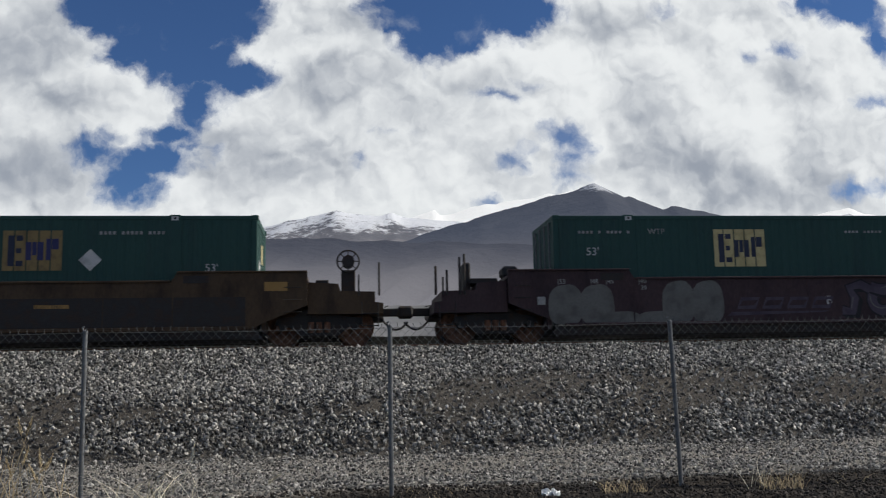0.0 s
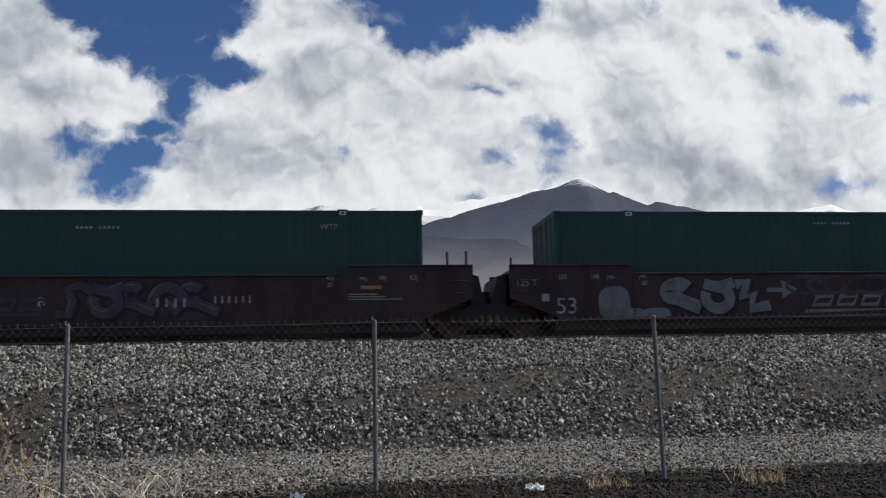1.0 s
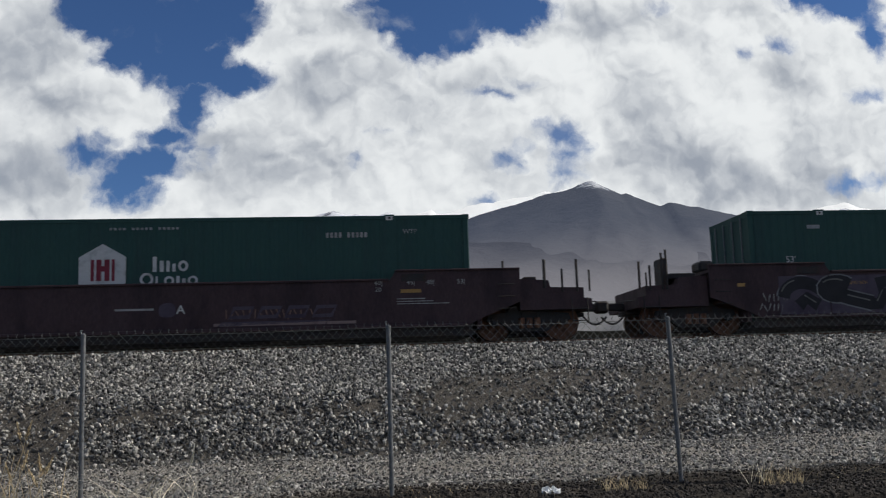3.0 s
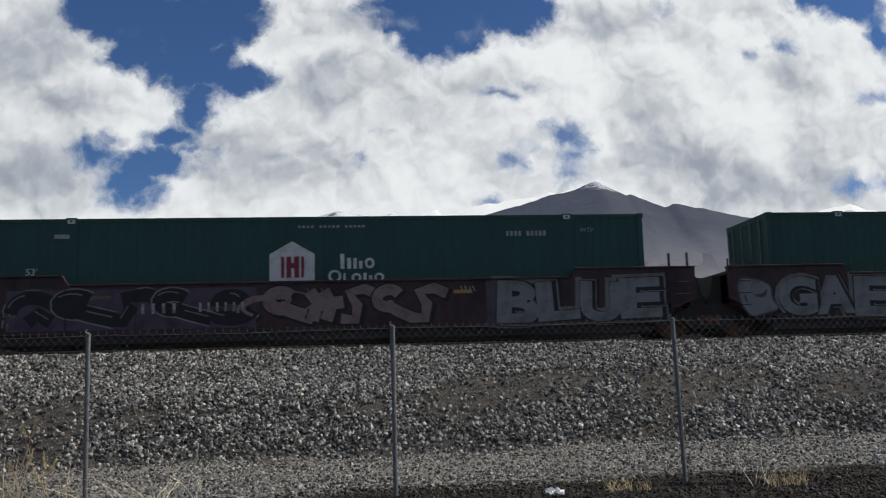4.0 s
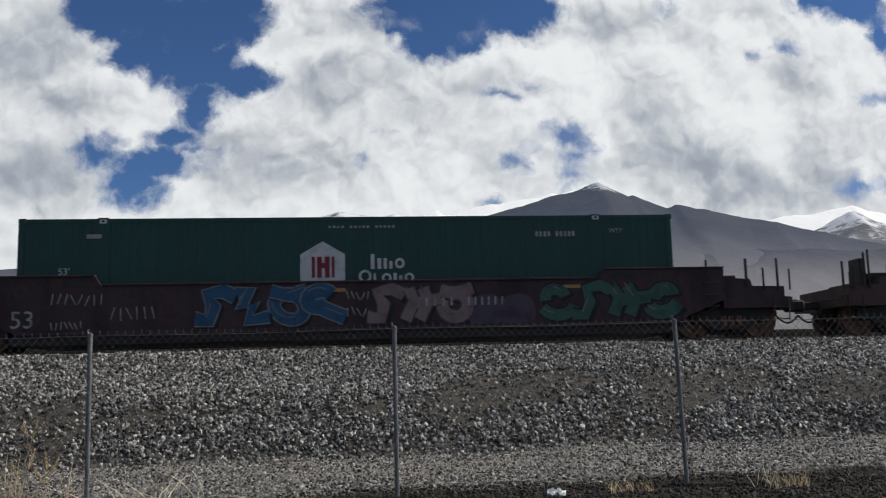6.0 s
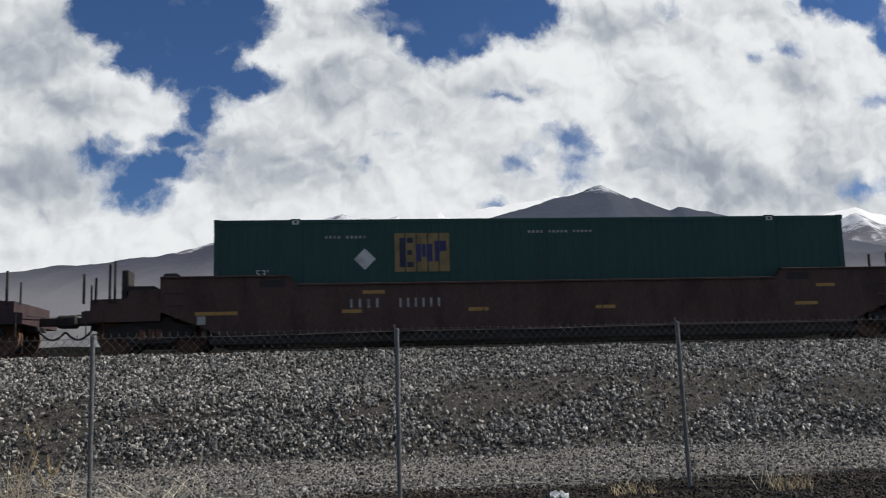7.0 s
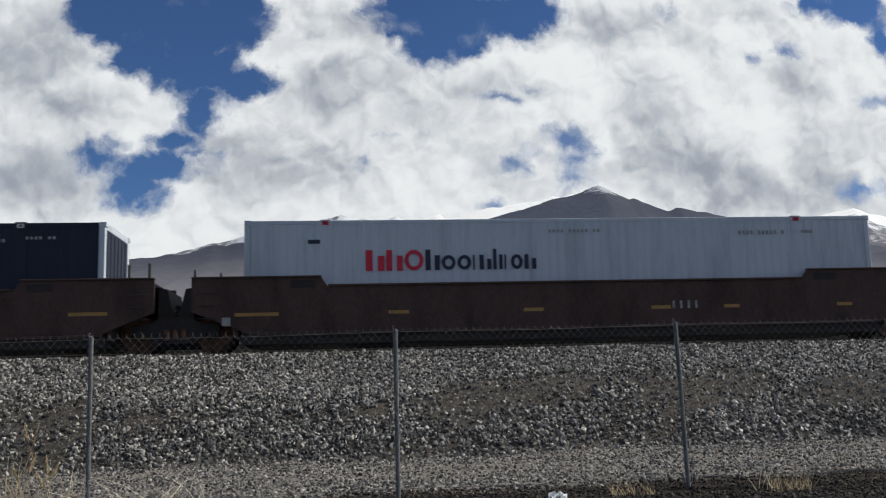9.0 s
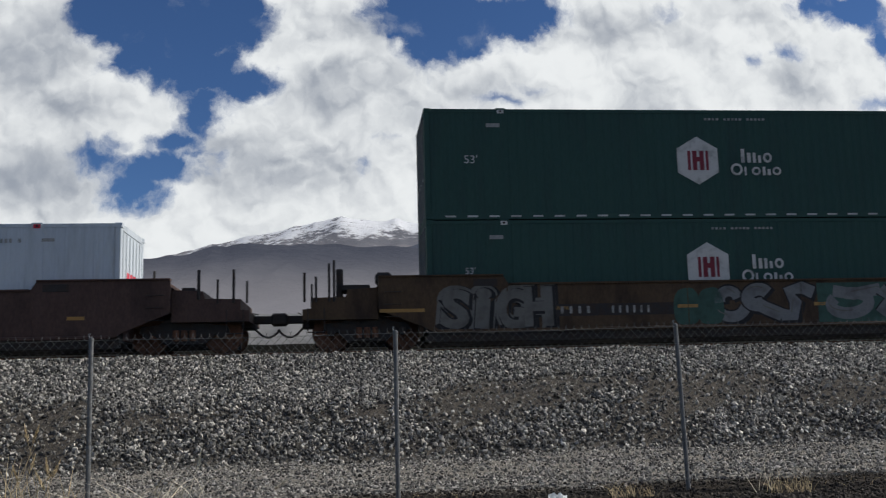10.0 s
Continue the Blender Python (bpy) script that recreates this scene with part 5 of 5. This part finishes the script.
    unit(67.9, MAROON, maroon + " covered in purple, pale and silver sprayed shapes", "coupler", "joint",
         [("tag", 0.2, 0.9, PAINT_GREY, 1, 6, 0.2), ("tag", 0.1, 0.65, PAINT_GREY, 2, 6, 0.18), ("bar", 0.6, 6.4, 0.46, 1.44, SPRAY["purple"]), ("wild", 0.7, 6.35, 0.48, 1.46, "black", "silver", 5, 12), ("strokes", 3.7, 0.84, (0.2,) * 4, 0.24, PAINT_GREY),
          ("strokes", 5.05, 0.86, (0.16,) * 6, 0.22, PAINT_GREY), ("wild", 6.75, 11.0, 0.44, 1.47, "pink", "black", 5, 13), ("swirl", 6.4, 7.2, 0.5, 1.4, "pink", 5, 31), ("bar", 12.0, 12.5, 0.40, 1.50, SPRAY["purple"]), ("word", 12.24, 16.45, 0.42, 1.52, "silver", "black", "BLUE", 14), ("tag", 11.4, 1.3, PAINT_GREY, 3, 4, 0.16)] + reflectors(((2.5, 0.5), (5.6, 0.5), (11.2, 0.45), (-0.5, 0.2)), 1.2),
         [load(GREEN, GREEN_HEX, "hexagon", HEX)])
    unit(87.37, MAROON, maroon + " covered in silver, orange and teal sprayed shapes", "joint", "joint",
         [("spray", -0.97, -0.06, 0.45, 1.5, "silver", "purple", 1, 15), ("word", 0.08, 3.10, 0.45, 1.50, "silver", "black", "GAE", 16), ("bar", 3.2, 7.5, 0.45, 1.46, SPRAY["salmon"]), ("swirl", 3.3, 7.4, 0.5, 1.42, "black", 13, 17), ("swirl", 4.5, 7.4, 0.5, 1.42, "purple", 6, 32), ("text", "C", 0.2, 5.3, 0.9, PAINT_WHITE),
          ("bar", 7.51, 10.45, 0.45, 1.46, SPRAY["pink"]), ("swirl", 7.6, 10.4, 0.5, 1.42, "black", 11, 18), ("swirl", 7.6, 10.4, 0.5, 1.42, "white", 6, 33), ("bar", 10.5, 14.1, 0.45, 1.46, SPRAY["purple"]), ("wild", 10.55, 14.1, 0.46, 1.5, "teal", "black", 4, 19), ("spray", 14.2, 16.0, 0.42, 1.4, "purple", None, 2, 20), ("tag", 14.5, 0.75, PAINT_WHITE, 4, 6, 0.2)] + reflectors(((11.0, 0.45), (13.2, 0.45)), 1.24),
         [load(GREEN, GREEN_PANEL, "panel", PANEL_FAR)])
    unit(106.8, MAROON, maroon + " covered in blue, pink and green sprayed shapes", "joint", "coupler",
         [("text", "53", 0.42, -0.06, 0.55, PAINT_GREY), ("tag", 0.9, 1.2, PAINT_GREY, 5, 8, 0.26), ("tag", 2.3, 0.85, PAINT_GREY, 6, 6, 0.3), ("tag", 0.9, 0.6, PAINT_GREY, 7, 7, 0.18), ("wild", 4.25, 7.75, 0.46, 1.52, "blue", "silver", 4, 21),
          ("tag", 7.85, 1.2, PAINT_GREY, 8, 5, 0.2), ("tag", 7.85, 0.8, PAINT_GREY, 9, 4, 0.22), ("wild", 8.35, 10.9, 0.45, 1.5, "pink", "purple", 3, 22), ("strokes", 9.75, 0.92, (0.17,) * 4, 0.2, PAINT_GREY),
          ("strokes", 10.8, 0.92, (0.13,) * 6, 0.2, PAINT_GREY), ("spray", 10.8, 12.4, 0.40, 1.2, "purple", None, 2, 23), ("wild", 12.55, 16.2, 0.45, 1.5, "green", "black", 4, 24)] + reflectors(((7.4, 0.4), (10.3, 0.6), (13.2, 0.5)), 1.3),
         [load(GREEN, GREEN_HEX, "hexagon", HEX)])
    rust = "rust-brown articulated well wagon with amber reflectors"
    unit(130.45, BROWN, rust, "coupler", "joint",
         [("strokes", 3.3, 0.96, (0.17,) * 4, 0.22, PAINT_GREY), ("strokes", 4.5, 0.96, (0.15,) * 6, 0.22, PAINT_GREY), ("bar", -0.35, -0.15, 0.62, 0.82, PAINT_GREY)] + reflectors(((-0.4, 1.0), (3.1, 0.5), (6.2, 0.5), (9.4, 0.5), (14.6, 0.6)), 0.84) + reflectors(((3.6, 0.55), (15.2, 0.5)), 1.3),
         [load(GREEN, GREEN_PANEL, "panel", [("text", "53'", 0.20, 1.0, 1.45, PAINT_WHITE), ("panel", 4.40, PAINT_GOLD, PAINT_BLUE), ("placard", 3.68, 1.88), ("bar", 2.7, 3.8, 2.40, 2.47, PAINT_GREY), ("bar", 7.8, 9.6, 2.5, 2.56, PAINT_GREY)])])
    unit(149.95, BROWN, rust, "joint", "joint",
         reflectors(((0.15, 0.75), (3.3, 0.45), (6.3, 0.4), (12.9, 0.5), (15.4, 0.9)), 0.90) + reflectors(((1.25, 0.55),), 0.80, PAINT_WHITE) + reflectors(((12.5, 0.8),), 1.38, PAINT_GREY),
         [load(NAVY, "navy blue corrugated steel freight container with white corner posts", "diamond", [("square", 10.67, 1.65), ("placard", 7.95, 1.84), ("bar", 12.5, 13.9, 2.42, 2.50, PAINT_GREY), ("bar", 1.5, 1.9, 2.5, 2.56, PAINT_GREY), ("bar", 14.3, 15.0, 2.48, 2.55, PAINT_GREY)], WHITE)])
    unit(169.42, BROWN, rust, "joint", "coupler",
         reflectors(((-0.2, 1.05), (3.5, 0.5), (6.85, 0.5), (10.1, 0.5), (12.0, 0.4), (15.0, 0.4)), 0.82) + [("bar", -0.5, -0.3, 0.6, 0.8, PAINT_GREY), ("strokes", 10.65, 0.82, (0.16,) * 4, 0.2, PAINT_GREY)],
         [load(WHITE, "white corrugated steel freight container with red and navy lettering", "words", [("words", 2.97, 1.60), ("bar", 7.6, 9.0, 2.52, 2.60, PAINT_GREY), ("bar", 12.6, 13.9, 2.42, 2.52, PAINT_GREY), ("bar", 14.3, 14.6, 2.44, 2.52, PAINT_GREY), ("bar", 1.55, 1.85, 2.3, 2.4, PAINT_INK)])])
    unit(193.0, YELLOW, "tan and brown well wagon with silver and green sprayed shapes", "coupler", "joint",
         [("word", 0.25, 3.1, 0.45, 1.48, "white", "black", "SiGH", 25), ("bar", 3.2, 6.2, 0.72, 1.02, BLACK), ("strokes", 3.3, 0.78, (0.19,) * 4, 0.18, PAINT_GREY), ("strokes", 4.6, 0.78, (0.15,) * 6, 0.18, PAINT_GREY),
          ("spray", 6.2, 7.45, 0.45, 1.4, "green", None, 2, 26), ("wild", 7.2, 9.9, 0.45, 1.5, "silver", "black", 3, 27), ("bar", 10.0, 13.0, 0.45, 1.46, SPRAY["green"]), ("wild", 10.2, 12.9, 0.48, 1.44, "silver", "black", 2, 28)] + reflectors(((-1.2, 1.1), (2.9, 0.6), (6.3, 0.6), (9.9, 0.5)), 0.88),
         [load(GREEN, GREEN_HEX, "hexagon", HEX), load(GREEN, GREEN_HEX, "hexagon", [("tape",)] + [("hexagon", 7.15, 1.52)] + HEX[2:] + [("text", "53'", 0.22, 1.0, 1.45, PAINT_WHITE)])])


def motions():
    """The train runs past at an even pace."""
    times = [0, 1 / 30, 2 / 30, *[0.5 * i for i in range(1, 20)], 10 - 2 / 30, 10 - 1 / 30, 10]
    for ob, start, z in movers:
        walk(ob, [(t, pose(start - SPEED * t, MID, z)) for t in times])
    spin = math.degrees(SPEED / 0.457)
    for ob, x in wheels:
        walk(ob, [(i / 30, pose(x, 0, 0.457, 0, -spin * i / 30, 0)) for i in range(301)])


build_ground()
build_mountains()
build_track()
build_fence()
build_train()

# ---- weeds and litter by the fence ----
litter(2.03, 9.40, 0.18, 0.6, 1, "crumpled white paper lying on the dark soil")
litter(-0.28, 9.80, 0.15, 0.0, 2, "small white scrap lying on the dark soil")
blades("dry_grass", "tall dry grass with feathery heads beside the fence", -3.25, 9.6, 34, 1.0, 0.45, DRY, 1, 0.22, 7, 0.0045)
blades("dry_grass", "thin dry stems standing by the fence post", -2.62, 9.55, 12, 0.62, 0.22, DRY, 12, 0.25, 2, 0.0035)
blades("dry_grass", "pale bent dry stems sprawling by the fence", -1.95, 9.55, 20, 0.95, 0.45, PALE, 2, 1.35, 0, 0.0068)
blades("dry_grass", "pale bent dry stems sprawling by the fence", -1.55, 9.60, 14, 0.9, 0.35, PALE, 13, 1.0, 2, 0.0055)
blades("dry_grass", "low dry grass tuft on dark soil", 2.80, 9.45, 80, 0.27, 0.26, DRY, 3, 0.7, 0, 0.0022)
blades("dry_grass", "dry grass tuft with long stalks on dark soil", 4.42, 9.45, 90, 0.34, 0.26, DRY, 4, 0.7, 0, 0.0022)
blades("dry_grass", "long straw stalks leaning over the soil", 4.22, 9.7, 7, 0.50, 0.20, PALE, 14, 0.5, 0, 0.0028)
blades("dry_grass", "sparse straw fallen on dark soil", 5.3, 9.9, 22, 0.18, 0.7, DRY, 5, 1.2, 0, 0.0022)
blades("dry_grass", "sparse dark weeds along the fence", 0.7, 9.7, 40, 0.14, 0.7, DRY, 6, 0.9, 0, 0.0022)

# ---- loose stones last ----
rocks("ballast_bank", "sharp grey crushed-stone ballast on the bank", 52000, on_bank(16.2, 23.3, True, 0.05), 0.020, 0.048, 5)
rocks("large_ballast", "larger pale broken stones lying loose on the bank", 1500, on_bank(16.8, 23.0, True, 0.05), 0.038, 0.058, 9)
rocks("soil_clods", "dark soil clods and pebbles along the fence", 11000, on_bank(8.0, 10.7, False, 0.01), 0.006, 0.024, 10, CLOD)
rocks("bank_grit", "small grey grit scattered over the bare soil of the bank", 16000, on_bank(16.4, 22.6, False, 0.004), 0.007, 0.020, 11)
rocks("ballast_bed", "grey crushed-stone ballast between the sleepers", 5000, on_bank(23.3, 26.4, False, 0.02), 0.025, 0.045, 6)
rocks("gravel_strip", "fine grey gravel along the foot of the bank", 20000, on_bank(10.5, 17.2, False, 0.008), 0.010, 0.028, 7)

motions()
